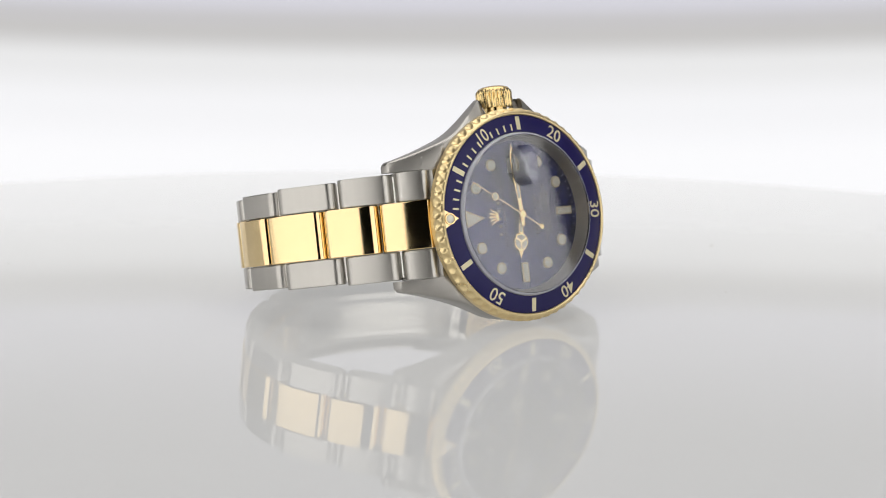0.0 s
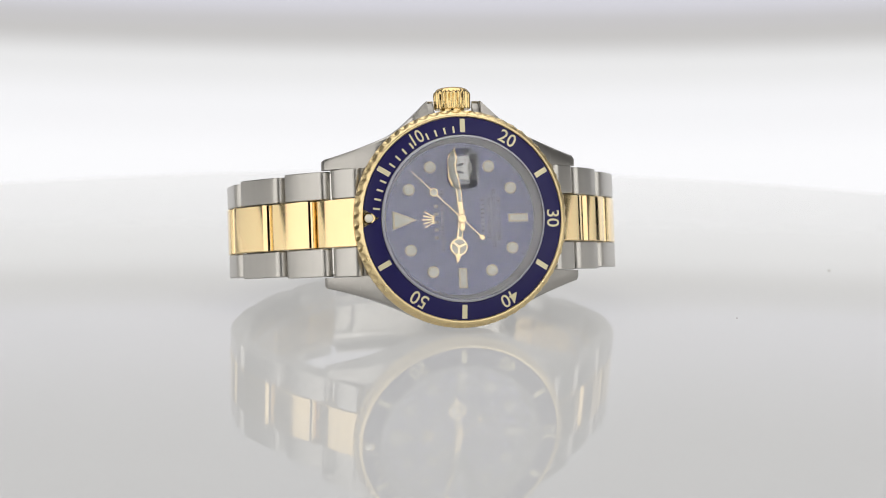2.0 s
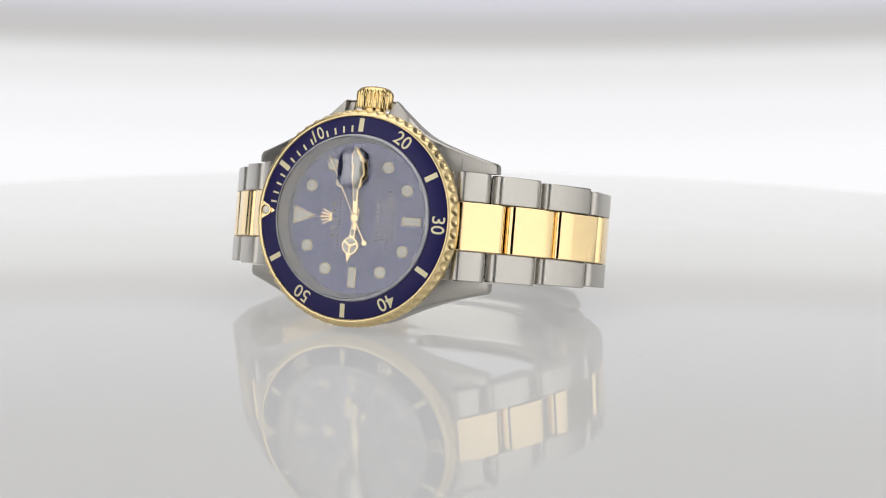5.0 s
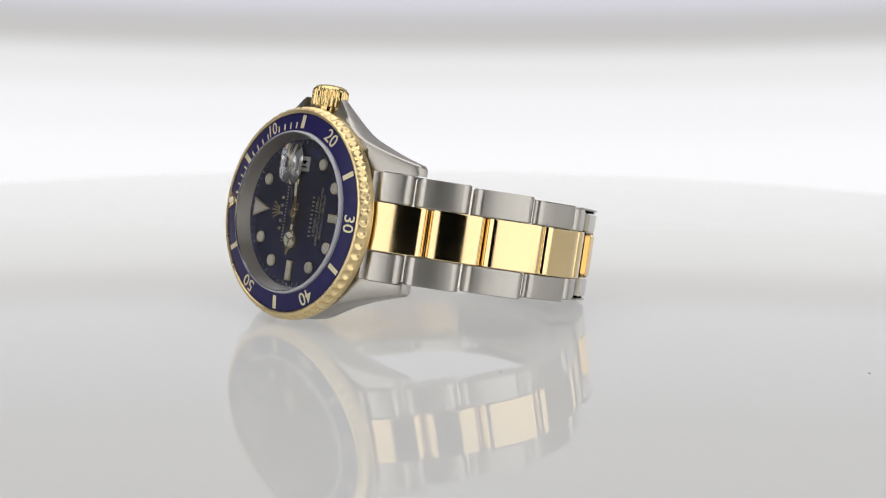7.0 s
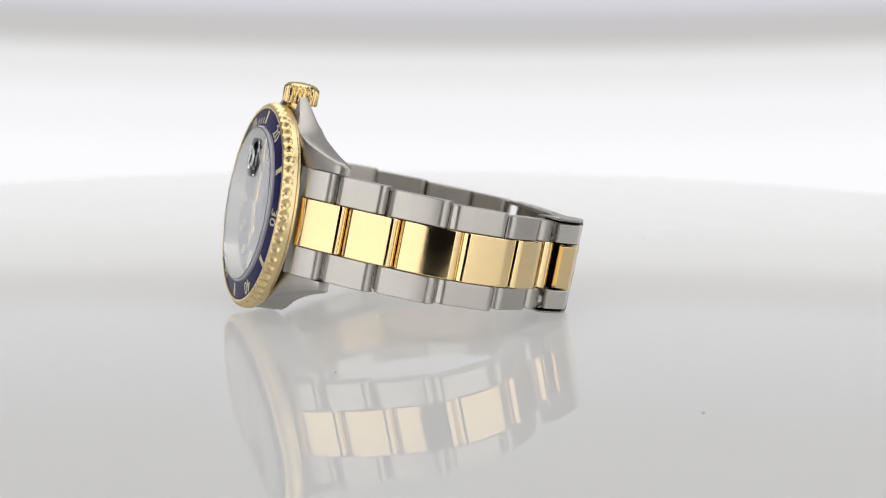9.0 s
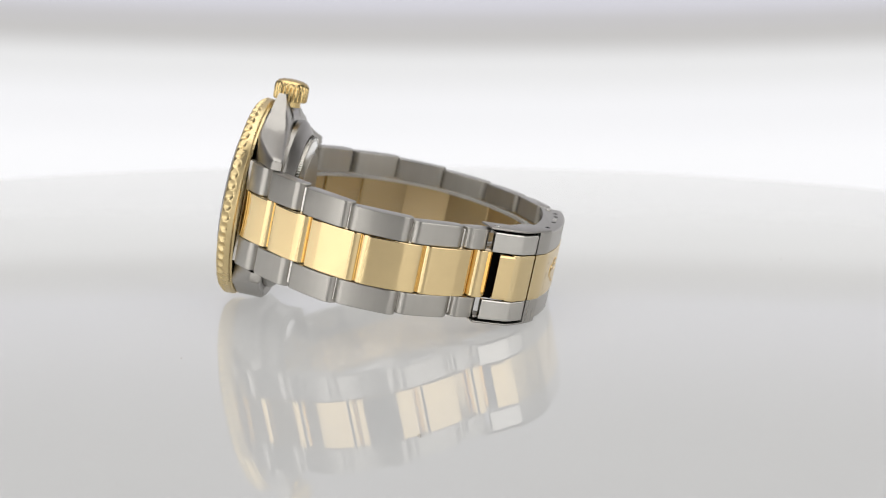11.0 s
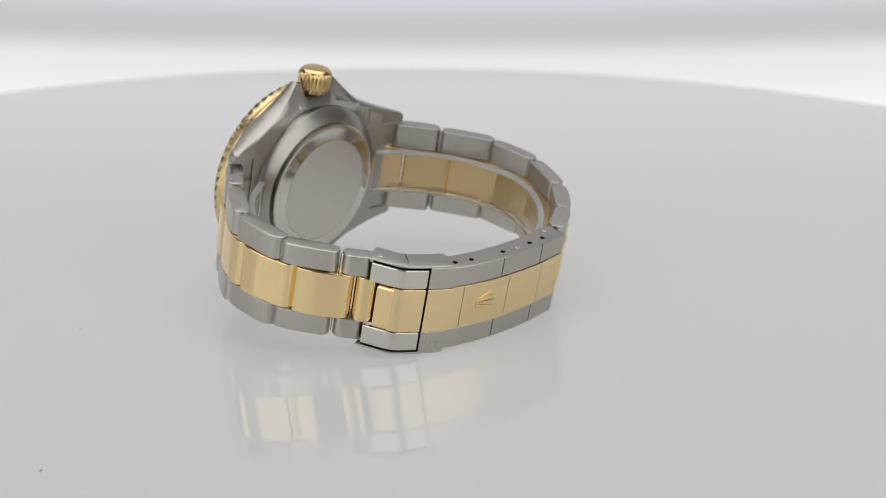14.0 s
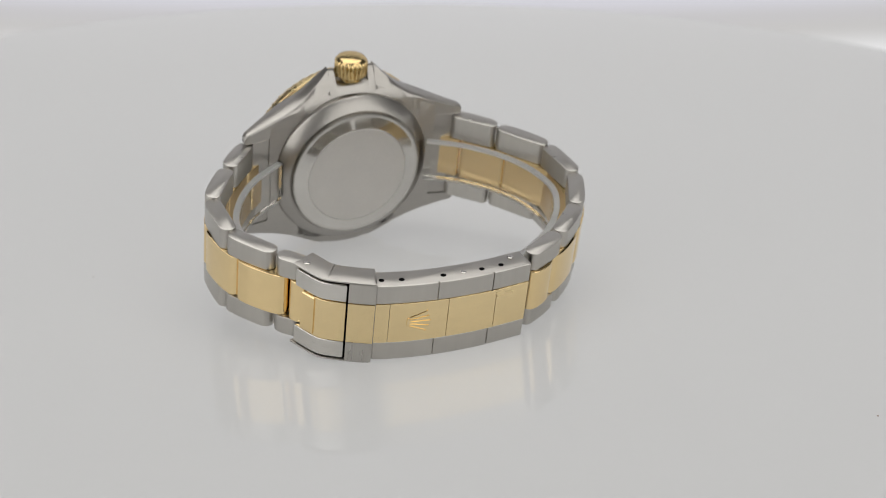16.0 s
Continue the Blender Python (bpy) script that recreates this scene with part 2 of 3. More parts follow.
def face_frame(out_x, out_z, x, y, z):
    """Turns words so that their top points along (out_x, out_z) and they face the front (-y)."""
    up = Vector((out_x, 0, out_z)).normalized()
    face = Vector((0, -1, 0))
    right = up.cross(face)
    m = Matrix((right, up, face)).transposed().to_4x4()
    m.translation = (x, y, z)
    return m


# ---- the studio ----
def box(bm, x0, x1, y0, y1, z0, z1):
    return loft(bm, [[(x0, y0, z), (x1, y0, z), (x1, y1, z), (x0, y1, z)] for z in (z0, z1)])


def slab(name, label, x0, x1, y0, y1, z0, z1):
    return tagged(part(name, box(bmesh.new(), x0, x1, y0, y1, z0, z1), DARK_WALL, None, scale=1), label, name.split("_")[0], kind="structure")


TABLE_Z = -0.095
FLOOR_Z = -0.85
slab("floor", "dark grey studio floor under the table", -1.6, 1.6, -1.6, 1.6, FLOOR_Z - 0.1, FLOOR_Z)
slab("ceiling", "dark grey studio ceiling", -1.6, 1.6, -1.6, 1.6, 1.7, 1.8)
slab("wall_north", "dark grey studio wall", -1.6, 1.6, 1.5, 1.6, FLOOR_Z, 1.7)
slab("wall_south", "dark grey studio wall", -1.6, 1.6, -1.6, -1.5, FLOOR_Z, 1.7)
slab("wall_east", "dark grey studio wall", 1.5, 1.6, -1.5, 1.5, FLOOR_Z, 1.7)
slab("wall_west", "dark grey studio wall", -1.6, -1.5, -1.5, 1.5, FLOOR_Z, 1.7)


def work_table():
    t = tagged(new("work_table"), "white-topped studio table that carries the turntable", "table")
    t.location = (0, 0, FLOOR_Z)
    top = TABLE_Z - FLOOR_Z
    part("tabletop", box(bmesh.new(), -0.62, 0.62, -0.56, 0.225, top - 0.03, top), WHITE_TOP, t, "white laminate top", scale=1)
    leg = finish(box(bmesh.new(), -0.02, 0.02, -0.02, 0.02, 0, top - 0.03), "leg", FRAME_BLACK, 1)
    for sx in (-0.55, 0.55):
        for sy in (-0.5, 0.18):
            part("leg", leg, None, t, m=Matrix.Translation((sx, sy, 0)))


work_table()


def lathe_z(profile, n=128):
    bm = lathe(profile, n)
    bmesh.ops.rotate(bm, cent=(0, 0, 0), matrix=Matrix.Rotation(math.pi / 2, 3, "X"), verts=bm.verts)
    return bm


def stand():
    bm = lathe_z([(0, TABLE_Z), (0.09, TABLE_Z), (0.09, TABLE_Z + 0.008), (0.05, TABLE_Z + 0.012), (0.05, -0.011), (0, -0.011)], 64)
    tagged(part("turntable_stand", bm, FRAME_BLACK, None, scale=1), "black motor stand under the white turntable disc", "stand")


stand()


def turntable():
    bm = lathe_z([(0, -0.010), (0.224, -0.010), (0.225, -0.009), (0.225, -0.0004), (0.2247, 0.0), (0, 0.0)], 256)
    disc = tagged(part("turntable_disc", bm, DISC_WHITE, None, scale=1), "glossy white acrylic turntable disc with added glow and dust specks", "turntable")
    rnd = random.Random(5)
    for x, y, s in ((0.100, 0.0115, 0.6), (0.058, -0.0335, 0.4), (-0.0534, 0.0824, 0.5)):
        b = bmesh.new()
        bmesh.ops.create_icosphere(b, subdivisions=1, radius=s * 0.5)
        for v in b.verts:
            v.co *= rnd.uniform(0.6, 1.2)
            v.co.z *= 0.4
        part("dust_speck", b, DUST, disc, "tiny brown dust speck", Matrix.Translation((x, y, 0.00006)))
    return disc


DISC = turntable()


def softbox(name, label, width, height, m, material):
    """A shallow black box with a glowing cloth front that faces its own -y."""
    s = tagged(new(name), label, "softbox")
    s.matrix_basis = m
    w, h = width / 2, height / 2
    part("diffuser", box(bmesh.new(), -w, w, -0.004, 0.0, -h, h), material, s, "glowing white diffuser cloth", scale=1)
    part("back_shell", box(bmesh.new(), -w, w, 0.05, 0.056, -h, h), FRAME_BLACK, s, scale=1)
    for x0, x1, z0, z1 in ((-w - 0.008, -w, -h - 0.008, h + 0.008), (w, w + 0.008, -h - 0.008, h + 0.008), (-w, w, h, h + 0.008), (-w, w, -h - 0.008, -h)):
        part("rim", box(bmesh.new(), x0, x1, -0.01, 0.056, z0, z1), FRAME_BLACK, s, scale=1)
    return s


SIDE = softbox("side_softbox", "tall white softbox at the side of the turntable", 0.615, 0.72, pose(0.373, -0.367, 0.28, 0, 0, -135), SOFT_SIDE)
tagged(SIDE, group="side softboxes")
copy_thing(SIDE, pose(-0.373, -0.367, 0.28, 0, 0, 135))
softbox("overhead_softbox", "wide white softbox hanging above the turntable", 0.80, 0.62, pose(0, 0.06, 0.60, 90, 0, 0), SOFT_TOP)
for sx in (-0.45, 0.45):
    b = loft(bmesh.new(), [[(0.006 * math.cos(k * math.pi / 4), 0.006 * math.sin(k * math.pi / 4), z) for k in range(8)] for z in (0.652, 1.7)])
    tagged(part("hanging_rod", b, FRAME_BLACK, None, m=Matrix.Translation((sx * 0.7, 0.06, 0)), scale=1), "thin black rod that holds the overhead softbox", "rod")


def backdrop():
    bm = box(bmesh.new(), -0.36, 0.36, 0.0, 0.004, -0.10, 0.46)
    back = tagged(part("backdrop", bm, backdrop_material(), None, scale=1), "white cloth backdrop with painted glow and a grey band", "backdrop", kind="structure")
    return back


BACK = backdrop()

# dark for unseen sheets, placed where the dial should mirror darkness
CLOTH = mat("dark_reflection_cloth", (0.13, 0.13, 0.13), 0.9, noise_scale=400, noise_amp=0.03, second=6)
# unseen glow added low at the sides to brighten the gold's reflections
SKIRT = glow("low_fill_glow", (1.0, 0.99, 0.975), SKIRT_POWER)


def wavy(width, z0, z1, n=12):
    return loft(bmesh.new(), [[(-width / 2, 0.002 * math.sin(i * 1.3), z), (width / 2, 0.002 * math.sin(i * 1.1 + 1), z), (width / 2, 0.006, z), (-width / 2, 0.006, z)]
                              for i, z in [(i, z0 + (z1 - z0) * i / n) for i in range(n + 1)]])


def reflection_panel(name, label, width, height, m):
    p = tagged(new(name), label, "tent panel", group="tent side panels")
    p.matrix_basis = m
    part("skirt", wavy(width, 0.0, 0.122), SKIRT, p, "unseen glowing strip added along the foot of the panel", scale=1)
    part("cloth", wavy(width, 0.123, height), CLOTH, p, "unseen dark grey sheet placed for the dial's dark reflections", scale=1)
    part("foot_bar", box(bmesh.new(), -width / 2, width / 2, -0.01, 0.016, -0.012, 0.0), FRAME_BLACK, p, scale=1)
    return p


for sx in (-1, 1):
    reflection_panel("reflection_panel", "unseen side panel added for reflections, dark grey over a glowing foot", 0.44, 0.62, pose(sx * 0.50, 0.08, TABLE_Z + 0.012, 0, 0, -sx * 90))


# ---- the wristwatch ----
WATCH = tagged(new("wristwatch"), "steel and gold diver's wristwatch with blue dial, lying on white disc", "wristwatch")


def case_outline(x):
    """Half width of the case at x, towards the crown."""
    a = abs(x)
    if a < 3.7:
        return 19.3
    if a < 5.2:
        return 22.3
    return flank(x) - 0.4


def guard_outline(a):
    """Flank with the crown guard's long slope on it."""
    return flank(a) + (22.3 - flank(5.2)) * max(0.0, 1 - (a - 5.2) / 8.8) ** 2.1


def flank(x):
    a = abs(x)
    if a < 9.0:
        return math.sqrt(19.75 ** 2 - a * a)
    u, d = (a - 9.0) / 15.5, 15.5
    return (17.58 * (1 + 2 * u) * (1 - u) ** 2 - 0.51 * d * u * (1 - u) ** 2 + 11.9 * u * u * (3 - 2 * u) - 0.25 * d * u * u * (u - 1))


def front_y(x):
    a = abs(x)
    return 3.3 if a < 14 else 3.3 + 5.2 * ((a - 14) / 10.5) ** 1.25


def back_y(x):
    a = abs(x)
    return 8.8 if a < 12 else 8.8 + 1.9 * ((a - 12) / 12.5) ** 1.4


def case_body():
    bm = bmesh.new()
    xs = [-18.8, -17, -15, -13.6, -13.4, -12, -10.8, -9.8, -9, -8.2, -7.4, -6.6, -5.9, -5.2, -5.0, -3.8, -3.6, -2, 0]
    xs = xs + [-x for x in xs[-2::-1]]
    rings = []
    for x in xs:
        zu, zl, f, k = case_outline(x), -flank(x) + (0.4 if abs(x) > 5.2 else 0.0), front_y(x), back_y(x)
        guard = 1.0 if 3.7 < abs(x) < 5.19 else 0.0
        f2, k2 = f + 0.5 + 1.6 * guard * (zu - 17.5) / 5, k - 0.5
        zb = 17.0 if guard else zu - 0.7
        slope = 0.3 * max(0.0, zu - 14.5) + (0.0 if abs(x) < 5.19 else 0.04)
        kb = k - 0.3 * max(0.0, zb - 14.5) - (0.0 if abs(x) < 5.19 else 0.04)
        rings.append([(x, f, zl + 0.6), (x, f, 17.5 if guard else zu - 0.6), (x, f2, zu - 0.9 * guard - 0.15), (x, f2 + 0.5, zu), (x, k2 - 0.5 - slope, zu),
                      (x, k2 - slope, zu - 0.15 - 0.8 * guard), (x, kb, zb), (x, k, min(14.4, zb - 0.1)), (x, k, zl + 0.7), (x, k2, zl + 0.15), (x, k2 - 0.6, zl), (x, f + 0.6, zl), (x, f + 0.15, zl + 0.2)])
    loft(bm, rings)
    return bm


BODY = part("case_body", case_body(), STEEL_CASE, WATCH, "satin steel case with crown guards", CASE, angle=38)


def lugs():
    for sx in (-1, 1):
        for sz in (-1, 1):
            rr = []
            for a in (5.1, 5.6, 6.2, 6.9, 7.7, 8.6, 9.5, 10.4, 11.3, 12.2, 13.1, 14.0, 15.5, 17, 18.5, 20, 21.5, 23, 24.1, 24.5):
                tip = 1.0 if a > 24.3 else 0.0
                zo = (guard_outline(max(a, 5.2)) if sz > 0 else flank(a)) - 0.25 * tip
                g = min(1.0, max(0.0, (zo - flank(a)) / 3.0))
                f, k = front_y(a) + 0.2 * tip, back_y(a) - 0.2 * tip

                def rear(z, k=k, on=sz > 0):
                    return k - (0.3 * max(0.0, z - 14.5) if on else 0.0)

                sec = [(f, 10.05), (f, min(zo - 0.45, 17.6)), (f + 0.3 + 0.6 * g, zo - 0.12), (f + 0.5 + 0.9 * g, zo), (rear(zo) - 0.5 - 0.6 * g, zo), (rear(zo) - 0.3 - 0.4 * g, zo - 0.12),
                       (rear(min(zo - 0.4, 17.0)), min(zo - 0.4, 17.0)), (k, min(zo - 0.5, 14.5)), (k, 10.05)]
                rr.append([(sx * a, y, sz * z) for y, z in sec])
            part("lug", loft(bmesh.new(), rr), STEEL_CASE, BODY, "satin steel lug and flank", angle=46)


lugs()


def case_back():
    back = part("case_back", lathe([(17.3, 8.5), (17.3, 9.5), (16.9, 10.1), (14.9, 11.4), (14.7, 11.5), (14.6, 11.1), (0, 11.1)], 128), STEEL_CASE, WATCH,
                "round steel case back with a fluted ring", CASE)
    bm = bmesh.new()
    n = 150
    prof = []
    for i in range(n * 4):
        a = 2 * math.pi * i / (n * 4)
        prof.append((14.4 if i % 4 < 2 else 14.03, a))
    loft(bm, [[(r * math.cos(a), y, r * math.sin(a)) for r, a in prof] for y in (11.0, 12.3)], caps=True)
    part("fluted_ring", bm, STEEL_POLISH, back, "fluted polished steel ring", angle=20)
    part("back_ring", lathe([(13.7, 12.1), (13.6, 12.3), (11.3, 12.82), (11.15, 12.83), (11.1, 12.7), (0, 12.7)], 128), STEEL_RING, back, "polished sloping steel ring of the back", angle=8)
    part("back_disc", lathe([(11.08, 12.72), (11.08, 12.84), (11.0, 12.87), (0, 12.87)], 96), STEEL_BACK, back, "plain flat satin steel back disc", angle=8)


case_back()


def crown():
    bm = bmesh.new()
    n = 24
    rings = []
    for r0, depth, z in ((2.3, 0, 19.6), (2.3, 0, 20.7), (3.25, 0.0, 20.75), (3.45, 0.32, 21.0), (3.5, 0.38, 23.4), (3.4, 0.22, 23.9), (3.1, 0.0, 24.2), (2.9, 0, 24.5), (2.1, 0, 24.8), (1.0, 0, 24.95), (0.3, 0, 25.0)):
        ring = []
        for i in range(n * 6):
            a = 2 * math.pi * i / (n * 6)
            r = r0 - depth * (0.5 - 0.5 * math.cos(n * a)) ** 1.5
            ring.append((r * math.cos(a), 5.8 + r * math.sin(a), z))
        rings.append(ring)
    loft(bm, rings)
    part("crown", bm, GOLD_CROWN, WATCH, "fluted gold winding crown", CASE, angle=50)


crown()

TURN = Matrix.Rotation(0.024, 4, "Y")


def bezel():
    bm = bmesh.new()
    count, sub = 60, 14
    n = count * sub
    rings = []
    for r0, y in ((18.75, 0.55), (18.78, 0.05), (18.9, -0.08), (19.1, -0.1), (19.3, -0.02), (19.5, 0.16), (19.7, 0.36), (19.88, 0.56), (20.02, 0.78), (20.12, 1.0),
                  (20.16, 1.22), (20.16, 1.44), (20.16, 1.66), (20.16, 1.88), (20.14, 2.1), (20.14, 2.55), (20.05, 2.72), (19.8, 2.85), (19.75, 3.25), (18.0, 3.3),
                  (16.5, 2.4), (16.0, 0.6)):
        ring = []
        high = (y - 0.92) / 0.82
        for i in range(n):
            across = ((i % sub) / sub - 0.5) * 2 / 0.97
            bowl = max(0.0, 1 - abs(across) ** 1.7 - abs(high) ** 1.9) if r0 > 19 and y < 2.2 else 0.0
            r = r0 - 0.52 * bowl
            a = 2 * math.pi * i / n
            ring.append((r * math.cos(a), y + 0.12 * bowl, r * math.sin(a)))
        rings.append(ring)
    loft(bm, rings + [rings[0]], caps=False)
    bmesh.ops.remove_doubles(bm, verts=bm.verts, dist=1e-5)
    ring = part("bezel", bm, GOLD_BEZEL, WATCH, "scalloped gold bezel ring", CASE @ TURN, angle=24)
    part("bezel_insert", lathe([(15.45, 1.5), (15.45, -0.22), (15.55, -0.32), (18.6, 0.1), (18.72, 0.2), (18.72, 0.9), (15.45, 1.5)], 160), BLUE, ring,
         "deep blue bezel insert")
    slope = math.atan2(0.42, 3.05)

    def y_at(r):
        return -0.32 + (r - 15.55) * 0.42 / 3.05

    def sit(bm2, minute):
        """Lays a flat piece (outwards x, clockwise y, up z) onto the sloping insert."""
        a = radians(6 * minute)
        u = Vector((-math.cos(a), 0, math.sin(a))) * math.cos(slope) + Vector((0, math.sin(slope), 0))
        v = Vector((math.sin(a), 0, math.cos(a)))
        w = v.cross(u)
        m = Matrix((u, -v, w)).transposed().to_4x4()
        x, z = clock(minute, 17.15)
        m.translation = (x, y_at(17.15), z)
        bmesh.ops.transform(bm2, matrix=m, verts=bm2.verts)
        return bm2

    def bar(minute, length, width, off=0.0):
        b = loft(bmesh.new(), [[(off - length / 2, -width / 2, z), (off + length / 2, -width / 2, z), (off + length / 2, width / 2, z), (off - length / 2, width / 2, z)] for z in (-0.05, 0.03)])
        return sit(b, minute)

    for minute in (5, 15, 25, 35, 45, 55):
        part("bezel_bar", bar(minute, 2.55, 0.95), GOLD_PRINT, ring, "pale gold minute bar")
    for minute in (1, 2, 3, 4, 6, 7, 8, 9, 11, 12, 13, 14):
        part("bezel_tick", bar(minute, 1.25, 0.36, -0.75), GOLD_PRINT, ring, "pale gold minute tick")
    for minute, word in ((10, "10"), (20, "20"), (30, "30"), (40, "40"), (50, "50")):
        b = lettering(word, 3.5, 0.03, 0.03, 0.82 if word == "10" else 0.98, 1.0)
        bmesh.ops.rotate(b, cent=(0, 0, 0), matrix=Matrix.Rotation(-math.pi / 2, 3, "Z"), verts=b.verts)
        part("bezel_numeral", sit(b, minute), GOLD_PRINT, ring, "pale gold bezel numeral " + word)
    tri = loft(bmesh.new(), [[(1.65, -1.75, z), (1.65, 1.75, z), (-1.35, 0.0, z)] for z in (-0.05, 0.03)])
    part("bezel_triangle", sit(tri, 0), GOLD_SATIN, ring, "gold triangle at the bezel's zero")
    b = bmesh.new()
    bmesh.ops.create_uvsphere(b, u_segments=20, v_segments=10, radius=0.78)
    bmesh.ops.scale(b, vec=(1, 1, 0.55), verts=b.verts)
    bmesh.ops.translate(b, vec=(0.55, 0, 0.1), verts=b.verts)
    part("luminous_pearl", sit(b, 0), LUME, ring, "cream luminous pearl")
    b = lathe([(1.1, 0), (1.05, -0.22), (0.85, -0.25), (0.8, 0)], 28)
    bmesh.ops.rotate(b, cent=(0, 0, 0), matrix=Matrix.Rotation(-math.pi / 2, 3, "X"), verts=b.verts)
    bmesh.ops.translate(b, vec=(0.55, 0, 0.02), verts=b.verts)
    part("pearl_rim", sit(b, 0), GOLD, ring, "gold rim of the pearl")


bezel()

DIAL_Y = 2.5
FACE = CASE @ Matrix.Diagonal((1.04, 1, 1.04, 1))


def dial():
    d = part("dial", lathe([(0, DIAL_Y), (14.4, DIAL_Y), (14.4, DIAL_Y + 0.4), (0, DIAL_Y + 0.4)], 128), DIAL, WATCH, "deep blue sunburst dial", FACE, angle=8)
    part("inner_ring", lathe([(14.1, DIAL_Y - 0.001), (15.25, -0.12), (15.43, -0.14), (15.43, DIAL_Y + 0.1), (14.1, DIAL_Y + 0.1)], 128), STEEL_CASE, WATCH,
         "sloping polished steel ring round the dial", CASE)
    y = DIAL_Y
    for h in (1, 2, 4, 5, 7, 8, 10, 11):
        x, z = clock(h * 5, 10.75)
        rim = part("hour_marker", plate(circle(1.06, 36, x, z), y - 0.34, y + 0.02, 0.12), PALE_GOLD, d, "round gold-rimmed hour marker")
        part("lume_fill", plate(circle(0.86, 30, x, z), y - 0.37, y - 0.2, 0.05), LUME, rim, "cream lume fill")
    for h in (6, 9):
        o = [(8.75, -0.74), (12.35, -0.74), (12.35, 0.74), (8.75, 0.74)]
        i = [(8.97, -0.53), (12.13, -0.53), (12.13, 0.53), (8.97, 0.53)]
        rim = part("hour_marker", plate(radial(h * 5, o), y - 0.34, y + 0.02, 0.1), PALE_GOLD, d, "gold-rimmed baton hour marker")
        part("lume_fill", plate(radial(h * 5, i), y - 0.37, y - 0.2, 0.04), LUME, rim, "cream lume fill")
    rim = part("hour_marker", plate(radial(0, [(12.4, -1.7), (12.4, 1.7), (7.95, 0.0)]), y - 0.34, y + 0.02, 0.1), PALE_GOLD, d, "gold-rimmed triangular marker at twelve")
    part("lume_fill", plate(radial(0, [(12.1, -1.3), (12.1, 1.3), (8.65, 0.0)]), y - 0.37, y - 0.2, 0.04), LUME, rim, "cream lume fill")
    # minute track
    tick = bmesh.new()
    for k in range(60):
        w, l = (0.14, 0.7) if k % 5 == 0 else (0.08, 0.55)
        plate(radial(k, [(12.65, -w / 2), (12.65 + l, -w / 2), (12.65 + l, w / 2), (12.65, w / 2)]), y - 0.02, y + 0.01, 0.005, tick)
    tagged(part("minute_track", tick, WHITE_PRINT, d, "fine white printed minute track"), kind="stuff")
    # printing: the top of the words points to twelve
    def words(name, text, size, r, width, label):
        b = lettering(text, size, 0.0, 0.008)
        xs = [v.co.x for v in b.verts]
        bmesh.ops.scale(b, vec=(width / (max(xs) - min(xs)), 1, 1), verts=b.verts)
        bmesh.ops.transform(b, matrix=face_frame(-1, 0, r, y - 0.012, 0), verts=b.verts)
        part(name, b, DIAL_PRINT, d, label)

    words("printed_line", "1000ft=300m", 1.0, 5.17, 7.1, "small printed line of depth rating")
    words("printed_line", "SUPERLATIVE CHRONOMETER", 0.85, 6.1, 10.5, "small printed line of text")
    words("printed_line", "OFFICIALLY CERTIFIED", 0.85, 7.0, 7.9, "small printed line of text")
    # maker's marks as plain bars
    for r, length, thick, gaps in ((-4.5, 7.05, 0.75, 5), (-3.37, 11.1, 0.42, 19), (4.04, 7.7, 0.6, 10)):
        b = bmesh.new()
        step = length / gaps
        for k in range(gaps):
            z0 = -length / 2 + k * step
            plate([(r - thick / 2, z0), (r + thick / 2, z0), (r + thick / 2, z0 + step * 0.38), (r - thick / 2, z0 + step * 0.38)], y - 0.02, y + 0.01, 0.005, b)
        part("printed_bar", b, DIAL_PRINT, d, "row of small plain gold bars")
    b = bmesh.new()
    for k in range(-2, 3):
        plate([(-5.1, k * 0.28 - 0.12), (-5.1, k * 0.28 + 0.12), (-7.1 + abs(k) * 0.22, k * 0.72 + 0.14), (-7.1 + abs(k) * 0.22, k * 0.72 - 0.14)], y - 0.2, y + 0.01, 0.03, b)
    plate([(-4.85, -0.75), (-4.85, 0.75), (-5.2, 0.8), (-5.2, -0.8)], y - 0.2, y + 0.01, 0.03, b)
    part("fan_emblem", b, GOLD, d, "small fan-shaped gold emblem")
    # date window
    win = part("date_window", plate([(-1.5, 7.7), (1.5, 7.7), (1.5, 10.4), (-1.5, 10.4)], y - 0.03, y + 0.01, 0.01), DATE_WHITE, d, "white date window")
    b = lettering("14", 2.0, 0.05, 0.01, 0.85)
    bmesh.ops.transform(b, matrix=face_frame(-1, 0, 0, y - 0.045, 9.05), verts=b.verts)
    part("date_numeral", b, BLACK, win, "black date numeral 14")


dial()


